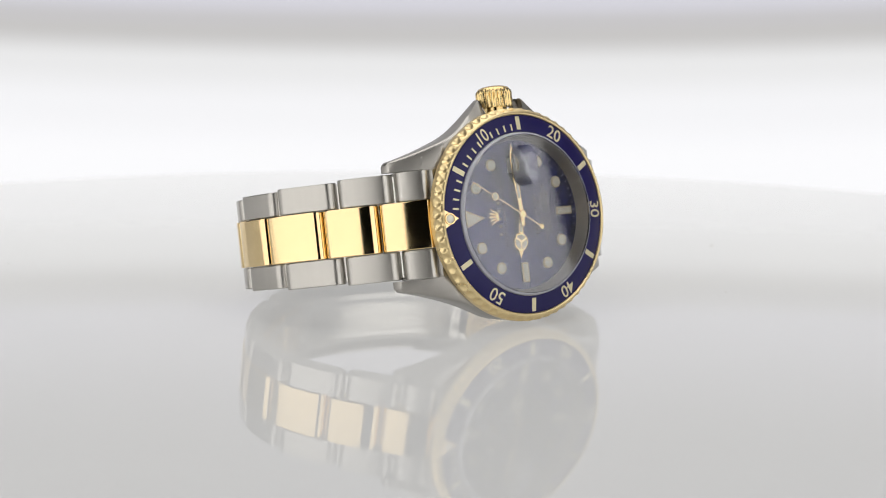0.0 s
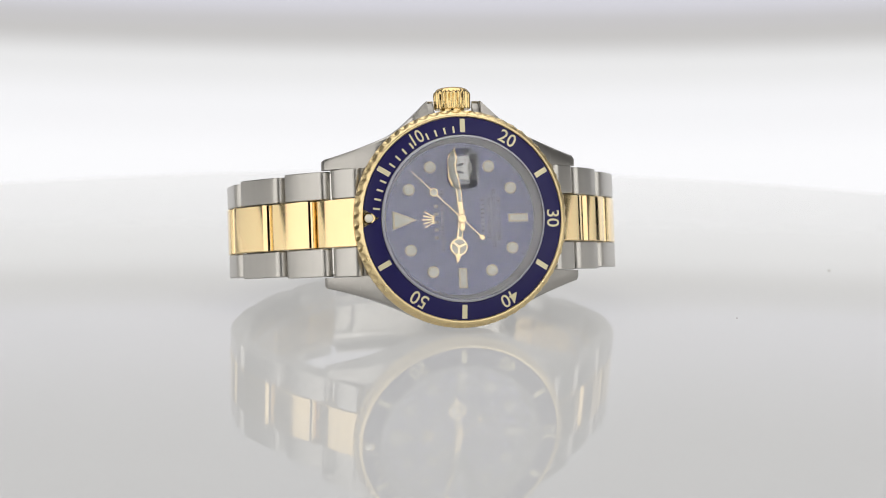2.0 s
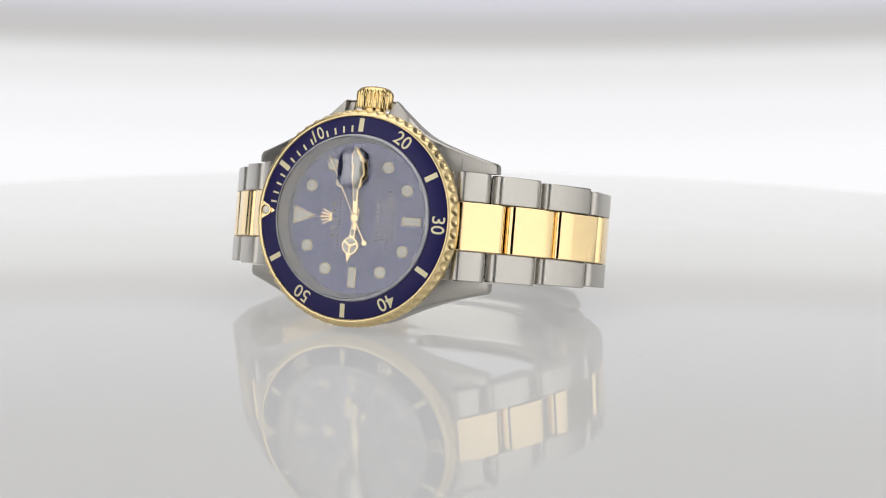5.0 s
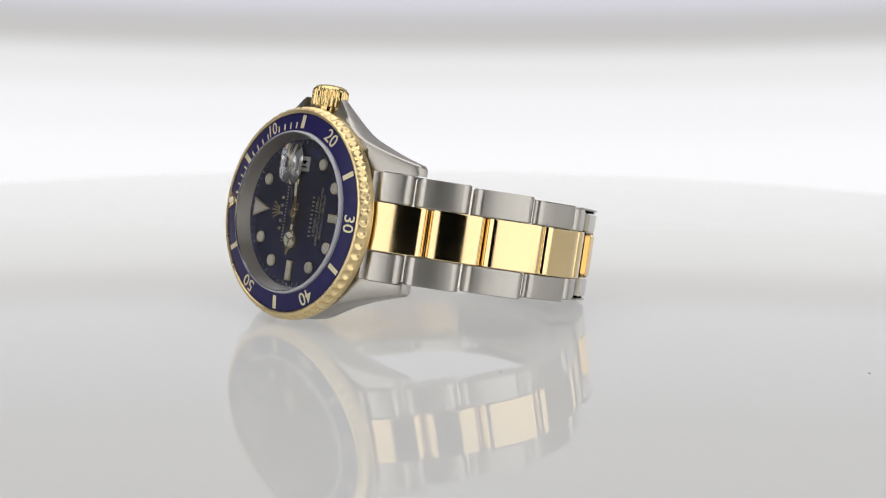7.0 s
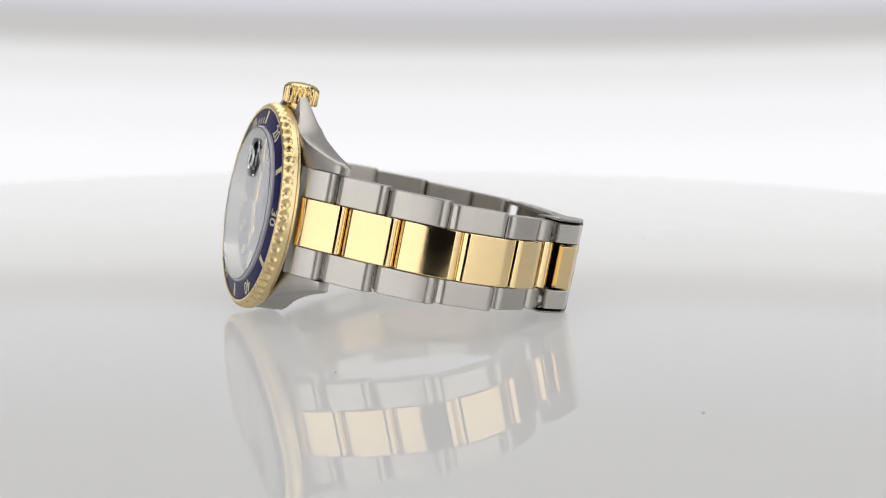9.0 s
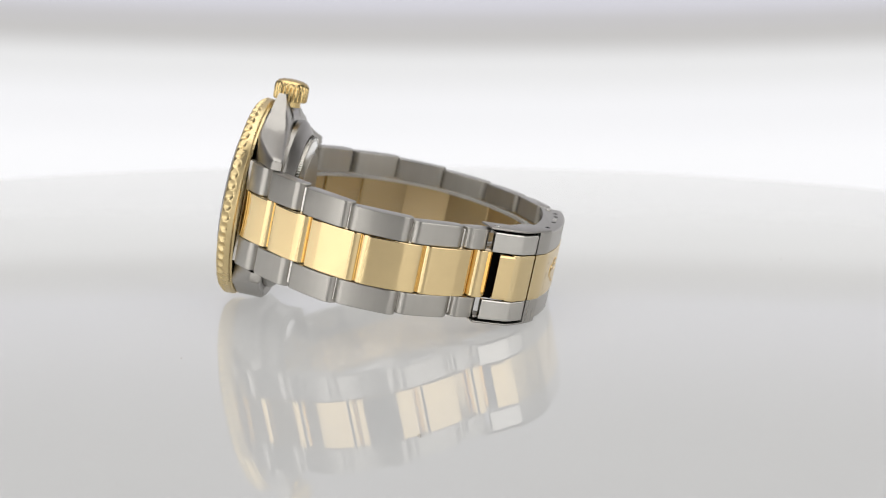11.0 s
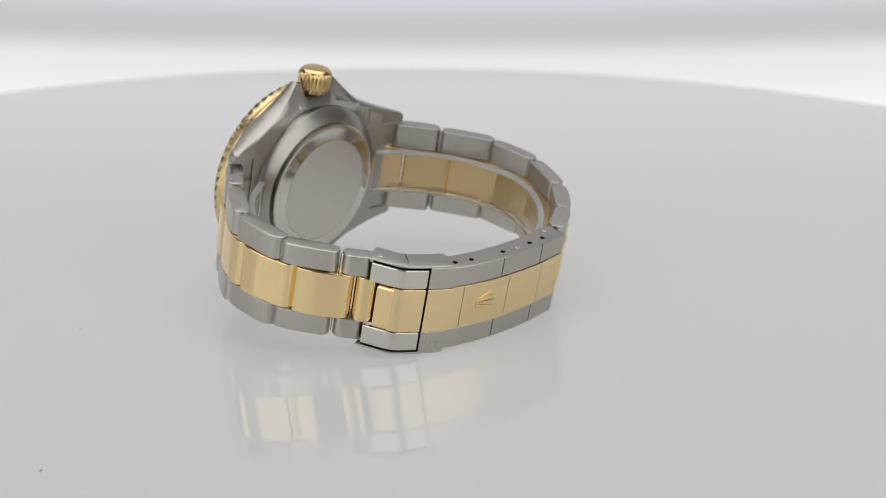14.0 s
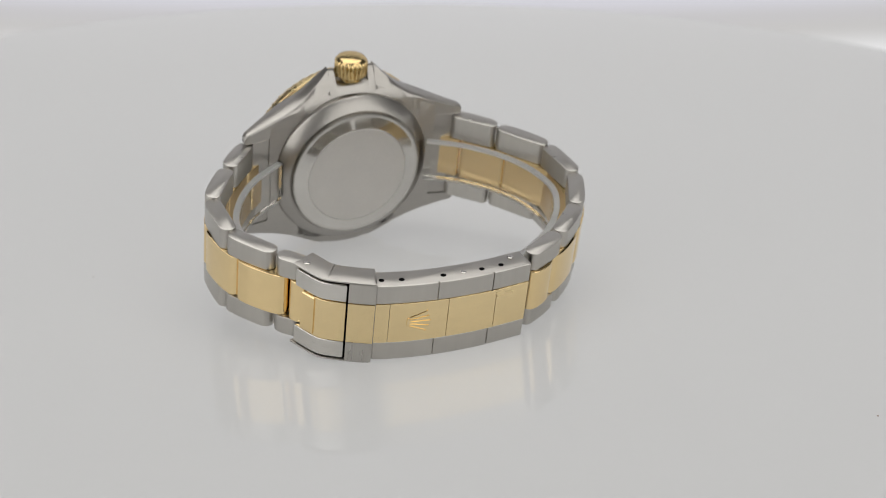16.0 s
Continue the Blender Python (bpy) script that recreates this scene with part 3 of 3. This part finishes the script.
def pointers():
    y = DIAL_Y
    mn = 14.3
    long_hand = part("minute_pointer", plate(radial(mn, [(-2.2, -0.45), (2.0, -0.5), (10.6, -0.62), (12.9, 0), (10.6, 0.62), (2.0, 0.5), (-2.2, 0.45)]), y - 0.95, y - 0.72, 0.1), GOLD,
                     WATCH, "gold minute pointer with cream lume", FACE)
    part("lume_fill", plate(radial(mn, [(3.0, -0.28), (10.4, -0.38), (12.0, 0), (10.4, 0.38), (3.0, 0.28)]), y - 0.98, y - 0.8, 0.03), LUME, long_hand, "cream lume fill")
    hr = 46.2
    cx, cz = clock(hr, 5.0)
    short = part("hour_pointer", plate(radial(hr, [(-1.8, -0.5), (3.6, -0.55), (3.6, 0.55), (-1.8, 0.5)]), y - 0.66, y - 0.42, 0.1), GOLD, WATCH,
                 "gold hour pointer with a round three-spoked head", FACE)
    part("round_head", plate(circle(1.65, 40, cx, cz), y - 0.665, y - 0.42, 0.12), GOLD, short)
    part("pointer_tip", plate(radial(hr, [(6.4, -0.62), (8.1, 0), (6.4, 0.62)]), y - 0.66, y - 0.42, 0.08), GOLD, short)
    for k in range(3):
        sec = [(0.16, 0)] + [(1.32 * math.cos(a), 1.32 * math.sin(a)) for a in [math.pi / 3 - 0.93 + 1.86 * i / 12 for i in range(13)]]
        base = math.pi * 2 / 3 * k
        u = [(5.0 + p * math.cos(base) - q * math.sin(base), p * math.sin(base) + q * math.cos(base)) for p, q in [(0.22 * math.cos(math.pi / 3), 0.22 * math.sin(math.pi / 3))] + sec[1:]]
        part("lume_fill", plate(radial(hr, u), y - 0.70, y - 0.5, 0.02), LUME, short, "cream lume fill")
    part("lume_fill", plate(radial(hr, [(1.4, -0.26), (3.2, -0.28), (3.2, 0.28), (1.4, 0.26)]), y - 0.70, y - 0.5, 0.02), LUME, short, "cream lume fill")
    grow = Matrix.Diagonal((1.04, 1, 1.04))

    def swept(outline, y0, y1, b):
        bm = plate(outline, y0, y1, b)
        bmesh.ops.transform(bm, matrix=grow, space=Matrix.Identity(4), verts=bm.verts)
        return bm

    thin = part("second_pointer", swept(radial(0, [(-4.9, -0.11), (12.4, -0.07), (12.4, 0.07), (-4.9, 0.11)]), y - 1.22, y - 1.08, 0.03), GOLD, WATCH, "thin gold second pointer", CASE)
    x, z = clock(0, -4.9)
    part("counterweight", swept(circle(0.5, 24, x, z), y - 1.23, y - 1.06, 0.05), GOLD, thin)
    x, z = clock(0, 6.9)
    part("lume_rim", swept(circle(0.78, 28, x, z), y - 1.23, y - 1.06, 0.05), GOLD, thin)
    part("lume_fill", swept(circle(0.62, 28, x, z), y - 1.26, y - 1.05, 0.05), LUME, thin, "cream lume dot")
    part("hub", swept(circle(0.8, 28), y - 1.28, y - 0.4, 0.1), GOLD, thin)
    return thin


SECONDS = pointers()


def crystal():
    ob = part("crystal", lathe([(0, -1.15), (14.85, -1.15), (14.95, -1.1), (14.95, -0.2), (0, -0.2)], 160), SAPPHIRE, WATCH,
              "clear flat sapphire crystal", CASE, angle=8)
    ob.visible_shadow = False
    part("crystal_rim", lathe([(14.97, -0.16), (14.97, -1.08), (15.1, -1.05), (15.38, -0.7), (15.4, -0.16), (14.97, -0.16)], 160), RIM, WATCH, "pale bevelled rim of the crystal", CASE)
    # magnifier over the date
    bm = bmesh.new()
    base = round_rect(6.0, 7.5, 2.3, 10, 0.0, 9.05)
    rings = []
    for k in range(15):
        s = 1.0 if k < 2 else 1.0 - 0.985 * (k - 1) / 13
        y = (-1.17, -1.45)[k] if k < 2 else -1.45 - 0.85 * (1 - s * s)
        rings.append([(x * s, y, 9.05 + (z - 9.05) * s) for x, z in base])
    loft(bm, rings)
    lens = part("date_magnifier", bm, SAPPHIRE, WATCH, "clear magnifying lens over the date", CASE, angle=50)
    lens.visible_shadow = False


crystal()


# ---- bracelet ----
def spline(pts, steps=24):
    out = []
    ps = [Vector(p) for p in pts]
    ps = [2 * ps[0] - ps[1]] + ps + [2 * ps[-1] - ps[-2]]
    for i in range(1, len(ps) - 2):
        a, b, c, d = ps[i - 1:i + 3]
        for k in range(steps):
            t = k / steps
            out.append(0.5 * (2 * b + (c - a) * t + (2 * a - 5 * b + 4 * c - d) * t * t + (3 * b - a - 3 * c + d) * t ** 3))
    return out + [ps[-2]]


RIGHT = [(18.6, 3.7), (24.3, 8.2), (31.5, 16.0), (38.3, 25.8), (38.3, 37.8), (31.8, 47.1), (28.0, 51.0)]
LEFT = [(-18.4, 3.7), (-23.8, 8.4), (-31.5, 16.0), (-38.7, 26.0), (-39.5, 37.8), (-33.8, 49.0), (-24.9, 57.2), (-15.5, 62.4)]


def arc_table(pts):
    line = spline(pts)
    acc = [0.0]
    for p, q in zip(line, line[1:]):
        acc.append(acc[-1] + (q - p).length)
    return line, acc


def at_arc(table, s):
    line, acc = table
    if s <= 0:
        return line[0] + (line[1] - line[0]).normalized() * s
    for i in range(len(acc) - 1):
        if acc[i + 1] >= s:
            return line[i].lerp(line[i + 1], (s - acc[i]) / max(acc[i + 1] - acc[i], 1e-9))
    return line[-1] + (line[-1] - line[-2]).normalized() * (s - acc[-1])


def seat(p, q, out):
    """Frame on the chord p-q: x along it, y outwards, z the crown's way."""
    e = (q - p).normalized()
    n = Vector((e.y, -e.x))
    if n.dot(out) < 0:
        n = -n
    mid = (p + q) / 2
    m = Matrix(((e.x, n.x, 0, mid.x * MM), (e.y, n.y, 0, mid.y * MM), (0, 0, 1, 0), (0, 0, 0, 1)))
    if e.x * n.y - e.y * n.x < 0:
        m = Matrix(((-e.x, n.x, 0, mid.x * MM), (-e.y, n.y, 0, mid.y * MM), (0, 0, 1, 0), (0, 0, 0, 1)))
    return m, (q - p).length


def link_mesh(name, length, z0, z1, thick, material, r=1.15, gap=0.14, crowned=0.25, b=0.22, inner=1.35, inside=None):
    w, h = length - 2 * gap, thick
    prof = []
    for k, (sx, sy, rad) in enumerate(((1, 0, r), (-1, 0, r), (-1, -1, inner), (1, -1, inner))):
        for i in range(6):
            a = (k + i / 5) * math.pi / 2
            prof.append((sx * (w / 2 - rad) + rad * math.cos(a), (-rad if sy == 0 else rad - h) + rad * math.sin(a)))
    # a gently crowned outer face
    prof = [(x, y + (crowned * (1 - abs(2 * x / w) ** 2.6) if y > -h * 0.3 else 0.0)) for x, y in prof]
    full = []
    for i, p in enumerate(prof):
        full.append(p)
        q = prof[(i + 1) % len(prof)]
        if p[1] > -0.3 and q[1] > -0.3 and p[0] - q[0] > 1.5:
            for f in (0.012, 0.04, 0.15, 0.27, 0.39, 0.5, 0.61, 0.73, 0.85, 0.96, 0.988):
                x = p[0] + (q[0] - p[0]) * f
                full.append((x, crowned * (1 - abs(2 * x / w) ** 2.6)))
        if p[1] < 0.3 - h and q[1] < 0.3 - h and q[0] - p[0] > 1.5:
            for f in (0.012, 0.05, 0.95, 0.988):
                full.append((p[0] + (q[0] - p[0]) * f, p[1]))
    me = finish(rprism(full, z0, z1, b), name, material, angle=30)
    if inside:
        me.materials.append(inside)
        for f in me.polygons:
            if f.normal.y < -0.75 and f.center.y < -0.6 * h * MM:
                f.material_index = 1
    return me


def half_width(y):
    return 9.95 - 1.5 * min(1.0, max(0.0, (y - 8) / 40))


SEAT = [(15.5, 3.35), (18.0, 3.4), (18.6, 5.4), (23.0, 9.2), (22.7, 10.2), (19.5, 9.55), (15.5, 8.7)]
part("end_seat", rprism(SEAT, -9.95, 9.95, 0.15), STEEL_CASE, WATCH, "satin steel seat behind the end links", CASE)
part("end_seat", rprism([(-x, y) for x, y in SEAT[::-1]], -9.95, 9.95, 0.15), STEEL_CASE, WATCH, "satin steel seat behind the end links", CASE)


def side_links(joints, mirror_last):
    table = arc_table(joints)
    line, acc = table
    marks = [acc[min(i * 24, len(acc) - 1)] for i in range(len(joints))]
    centre = Vector((0, 33))
    off = 3.2
    for i in range(len(joints) - 1):
        s0, s1 = marks[i], marks[i + 1]
        if i == len(joints) - 2 and not mirror_last:
            s1 = s1 + 1.1
        p, q = at_arc(table, s0 if i else -0.3), at_arc(table, s1)
        m, length = seat(p, q, (p + q) / 2 - centre)
        hw = (half_width(p.y) + half_width(q.y)) / 2
        end = i == 0
        name = "end_link" if end else "outer_link"
        thick = 3.0
        for sz in (1, -1):
            z = sorted((sz * 4.57, sz * hw))
            part(name, link_mesh(name, length, z[0], z[1], thick, STEEL, r=1.4, gap=0.36, crowned=0.45, b=0.16, inside=STEEL_INSIDE), None, WATCH, "" if not end else "brushed steel end link between the lugs", CASE @ m)
        # gold middle piece, set further along
        a0 = s0 + off if i else s0 - 0.5
        a1 = s1 + off
        if i == len(joints) - 2:
            a1 = s1 + (1.7 if not mirror_last else 0.0)
        if a1 - a0 < 1.5:
            continue
        p, q = at_arc(table, a0), at_arc(table, a1)
        m, length = seat(p, q, (p + q) / 2 - centre)
        m = m @ Matrix.Translation((0, 0.00002, 0))
        part("centre_link", link_mesh("centre_link", length, -4.46, 4.46, 3.1, GOLD, r=1.2, gap=0.2, crowned=0.78, b=0.14, inner=0.75, inside=GOLD_INSIDE), None, WATCH, "polished gold centre link", CASE @ m)
    # pins at the joints
    for i in range(1, len(joints) - 1):
        p = at_arc(table, marks[i])
        inward = (centre - p).normalized() * 1.5
        c = p + inward
        hw = half_width(p.y) - 0.5
        part("link_pin", rprism([(c.x + 0.5 * math.cos(k * math.pi / 4), c.y + 0.5 * math.sin(k * math.pi / 4)) for k in range(8)], -hw, hw, 0.1), STEEL_POLISH, WATCH,
             "thin steel link pin", CASE)


side_links(RIGHT, False)
part("pin_slot", rprism([(29.15, 47.85), (28.1, 49.05), (27.75, 48.75), (28.8, 47.55)][::-1], 8.1, 8.43, 0.01), BLACK, WATCH, "small dark pin slot", CASE)
side_links(LEFT, True)

# clasp
COVER = [(28.9, 51.9), (27.2, 55.5), (26.1, 57.3), (25.4, 57.95), (24.5, 58.55), (22.2, 59.9), (17.4, 62.2), (12.0, 63.6), (6.0, 64.5), (0.0, 64.9), (-6.0, 64.9), (-13.8, 64.3)]
COVER_T = arc_table(COVER)
MARK = [COVER_T[1][min(i * 24, len(COVER_T[1]) - 1)] for i in range(len(COVER))]


def strip(s0, s1, z0, z1, outer, inner, n=10, b=0.12):
    """A curved plate along the clasp's outer line, between two offsets from it."""
    a, c = [], []
    for k in range(n + 1):
        s = s0 + (s1 - s0) * k / n
        p = at_arc(COVER_T, s)
        e = (at_arc(COVER_T, s + 0.2) - at_arc(COVER_T, s - 0.2)).normalized()
        nn = Vector((e.y, -e.x))
        if nn.dot(p - Vector((3, 40))) < 0:
            nn = -nn
        a.append(p + nn * outer)
        c.append(p + nn * inner)
    outline = [tuple(p) for p in a] + [tuple(p) for p in c[::-1]]
    area = sum(p[0] * q[1] - q[0] * p[1] for p, q in zip(outline, outline[1:] + outline[:1]))
    if area < 0:
        outline = outline[::-1]
    return rprism(outline, z0, z1, b)


def clasp():
    total = COVER_T[1][-1]
    seam = MARK[5] + 0.1
    band = MARK[6] + 0.1
    cl = part("clasp_cover", strip(seam, total, -8.0, 8.0, -0.35, -1.2, 24), STEEL, WATCH, "curved steel folding clasp cover", CASE)
    for sz in (1, -1):
        z = sorted((sz * 7.7, sz * 8.5))
        part("side_plate", strip(band + 0.1, total, z[0], z[1], -0.3, -4.6, 24), STEEL_CASE, cl, "satin steel side plate with adjustment holes")
        # outer steel faces, cut by fine grooves
        cuts = [band + 0.12, band + (total - band) * 0.38, band + (total - band) * 0.74, total]
        for c0, c1 in zip(cuts, cuts[1:]):
            zz = sorted((sz * 4.45, sz * 8.45))
            part("cover_panel", strip(c0 + 0.12, c1 - 0.12, zz[0], zz[1], 0.0, -0.6, 8, 0.16), STEEL, cl)
        # raised band and safety catch
        zz = sorted((sz * 4.45, sz * 8.85))
        part("cover_band", strip(seam + 0.4, band, zz[0], zz[1], 0.35, -0.9, 5, 0.2), STEEL, cl, "raised steel band")
    gold_cuts = [band + 0.12, band + (total - band) * 0.09, band + (total - band) * 0.455, band + (total - band) * 0.77, total - 0.1]
    for c0, c1 in zip(gold_cuts, gold_cuts[1:]):
        part("gold_panel", strip(c0 + 0.06, c1 - 0.06, -4.4, 4.4, 0.12, -0.6, 8, 0.08), GOLD_SATIN, cl, "satin gold clasp panel")
    part("gold_panel", strip(seam + 0.4, band, -4.4, 4.4, 0.42, -0.9, 5, 0.1), GOLD_SATIN, cl, "satin gold clasp panel")
    # holes in the upper side plate
    for f in (0.02, 0.15, 0.43, 0.70, 0.84):
        s = band + (total - band) * f
        p = at_arc(COVER_T, s)
        inward = (Vector((3, 40)) - p).normalized() * 2.0
        c = p + inward
        for z0, z1 in ((8.3, 8.53), (-8.53, -8.3)):
            part("adjustment_hole", rprism([(c.x + 0.55 * math.cos(k * math.pi / 8), c.y + 0.5 * math.sin(k * math.pi / 8)) for k in range(16)], z0, z1, 0.01), BLACK, cl, "small dark adjustment hole")
    s = band + (total - band) * 0.57
    p = at_arc(COVER_T, s)
    c = p + (Vector((3, 40)) - p).normalized() * 2.0
    part("spring_pin", rprism([(c.x + 0.55 * math.cos(k * math.pi / 8), c.y + 0.55 * math.sin(k * math.pi / 8)) for k in range(16)], 8.3, 8.62, 0.08), STEEL_POLISH, cl, "steel spring pin end")
    # emblem on the gold
    mid = (gold_cuts[1] + gold_cuts[2]) / 2
    p = at_arc(COVER_T, mid)
    e = (at_arc(COVER_T, mid - 0.3) - at_arc(COVER_T, mid + 0.3)).normalized()
    n = Vector((e.y, -e.x))
    if n.dot(p - Vector((3, 40))) < 0:
        n = -n
    b = bmesh.new()
    for k in range(-2, 3):
        o = [(-1.7, k * 0.48 - 0.13), (-1.7, k * 0.48 + 0.13), (2.0 - abs(k) * 0.35, k * 1.05 + 0.11), (2.0 - abs(k) * 0.35, k * 1.05 - 0.11)]
        loft(b, [[(x, z2, z) for x, z in (o if z2 < 0.2 else shrink(o[::1], 0.03))] for z2 in (0.0, 0.28)])
    for k in range(-2, 3):
        x, z = 2.2 - abs(k) * 0.35, k * 1.12
        o = circle(0.24, 10, x, z)
        loft(b, [[(u, h, w) for u, w in (o if h < 0.2 else shrink(o, 0.05))] for h in (0.0, 0.3)])
    o = [(1.1 * math.cos(a) * 0.32 - 2.0, 1.15 * math.sin(a)) for a in [i * math.pi / 8 for i in range(16)]]
    loft(b, [[(u, h, w) for u, w in (o if h < 0.2 else shrink(o, 0.05))] for h in (0.0, 0.26)])
    for v in b.verts:
        x, h, z = v.co
        q = p + e * (-x) + n * h
        v.co = (q.x, q.y, z)
    part("fan_emblem", b, GOLD_SATIN, cl, "raised fan-shaped emblem")
    # flip-lock catch
    catch = part("safety_catch", strip(0.3, seam, 4.5, 8.35, 0.3, -0.7, 24, 0.3), STEEL_POLISH, WATCH, "polished steel flip-lock safety catch", CASE)
    part("catch_face", strip(0.3, seam, -8.35, -4.5, 0.3, -0.7, 24, 0.3), STEEL_POLISH, catch)
    part("catch_gold", strip(4.8, seam, -4.4, 4.4, 0.36, -0.7, 18, 0.12), GOLD_SATIN, catch, "satin gold catch face")
    part("catch_lip", strip(2.0, 5.1, -4.3, 4.3, 0.6, -0.5, 8, 0.5), GOLD, catch, "rolled gold finger lip")
    # black filler stands in for the shade behind the lip
    part("catch_slot_shade", strip(0.6, 5.0, -4.45, 4.45, -1.2, -2.2, 6, 0.05), BLACK, catch, "black filler for shade behind the finger lip")
    for sz in (1, -1):
        z = sorted((sz * 7.9, sz * 8.4))
        part("catch_side", strip(-0.4, seam - 0.05, z[0], z[1], -0.6, -4.2, 16, 0.1), STEEL_CASE, catch, "satin steel side of the catch")
        z = sorted((sz * 8.36, sz * 8.71))
        # shade below the hinge plate, put in as a black strip
        part("catch_gap_shade", strip(0.2, seam, z[0], z[1], -0.25, -3.8, 20, 0.02), BLACK, catch, "black filler for shade under the hinge plate")
        z = sorted((sz * 8.72, sz * 9.12))
        part("hinge_plate", strip(-0.7, band, z[0], z[1], 0.28, -4.9, 28, 0.18), STEEL_CASE, cl, "satin steel hinge plate over catch and band")
        p = at_arc(COVER_T, 0.6)
        z = sorted((sz * 9.0, sz * 9.3))
        part("rivet", rprism([(p.x - 1.6 + 0.6 * math.cos(k * math.pi / 8), p.y - 0.2 + 0.6 * math.sin(k * math.pi / 8)) for k in range(16)], z[0], z[1], 0.12), STEEL_POLISH, catch, "small domed rivet")
    # black strip gives the seam its shade
    part("seam_shade", strip(seam - 0.02, seam + 0.42, -8.68, 8.68, -0.25, -4.6, 2, 0.02), BLACK, cl, "black filler for shade in the seam between catch and band")
    # spring bar at the open end of the cover
    p = at_arc(COVER_T, total - 1.2)
    c = p + (Vector((3, 40)) - p).normalized() * 3.6
    part("spring_bar", rprism([(c.x + 0.55 * math.cos(k * math.pi / 8), c.y + 0.55 * math.sin(k * math.pi / 8)) for k in range(16)], -8.75, 8.75, 0.1), STEEL_POLISH, cl, "steel spring bar")
    # folded blades inside
    part("fold_blade", strip(3.0, total + 4, -5.0, 5.0, -3.2, -4.0, 24, 0.1), STEEL_POLISH, cl, "curved steel folding blade")
    part("fold_blade", strip(8.0, total - 3, -3.4, 3.4, -4.3, -5.0, 24, 0.1), STEEL_POLISH, cl, "curved steel folding blade")


clasp()


def plastic_holder():
    pts = [(16.8, 10.6), (23.8, 15.4), (29.4, 22.0), (32.8, 30.0), (32.0, 38.5), (26.5, 46.5), (14.5, 55.2), (0.0, 58.4), (-14.0, 57.0), (-27.0, 48.5), (-33.8, 38.0),
           (-33.6, 29.0), (-30.0, 21.4), (-24.0, 15.2), (-16.8, 10.8)]
    line = spline(pts, 10)
    outer, inner = [], []
    for i, p in enumerate(line):
        e = (line[min(i + 1, len(line) - 1)] - line[max(i - 1, 0)]).normalized()
        n = Vector((e.y, -e.x))
        if n.dot(p - Vector((0, 34))) < 0:
            n = -n
        outer.append(p + n * 0.6)
        inner.append(p - n * 0.6)
    h = tagged(new("bracelet_holder"), "clear plastic C-shaped holder inside the watch bracelet", "holder")
    for name, z0, z1, material, label in (("clear_band", -4.15, 4.15, PLASTIC, "clear plastic band"), ("frosted_edge", 4.16, 4.75, FROST, "pale frosted edge"),
                                          ("frosted_edge", -4.75, -4.16, FROST, "pale frosted edge")):
        bm = loft(bmesh.new(), [[(a.x, a.y, z0), (a.x, a.y, z1), (c.x, c.y, z1), (c.x, c.y, z0)] for a, c in zip(outer, inner)])
        ob = part(name, bm, material, h, label, CASE)
        ob.visible_shadow = False
    return h


HOLDER = plastic_holder()


def motions():
    spin = [(t, Matrix.Rotation(radians(a), 4, "Z")) for t, a in SPIN]
    walk(WATCH, spin)
    walk(HOLDER, spin)
    # the second pointer sweeps six degrees a second
    walk(SECONDS, [(t, CASE @ Matrix.Rotation(radians(6 * (5.3 + t)), 4, "Y")) for t in (0, 4, 8, 12, 16)])
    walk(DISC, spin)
    pivot = Matrix.Translation((0, 0, 0.0103))
    rest = Matrix.Translation((0, 0.262, -0.0103))
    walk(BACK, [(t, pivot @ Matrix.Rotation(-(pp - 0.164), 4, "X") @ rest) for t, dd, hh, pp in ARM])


motions()
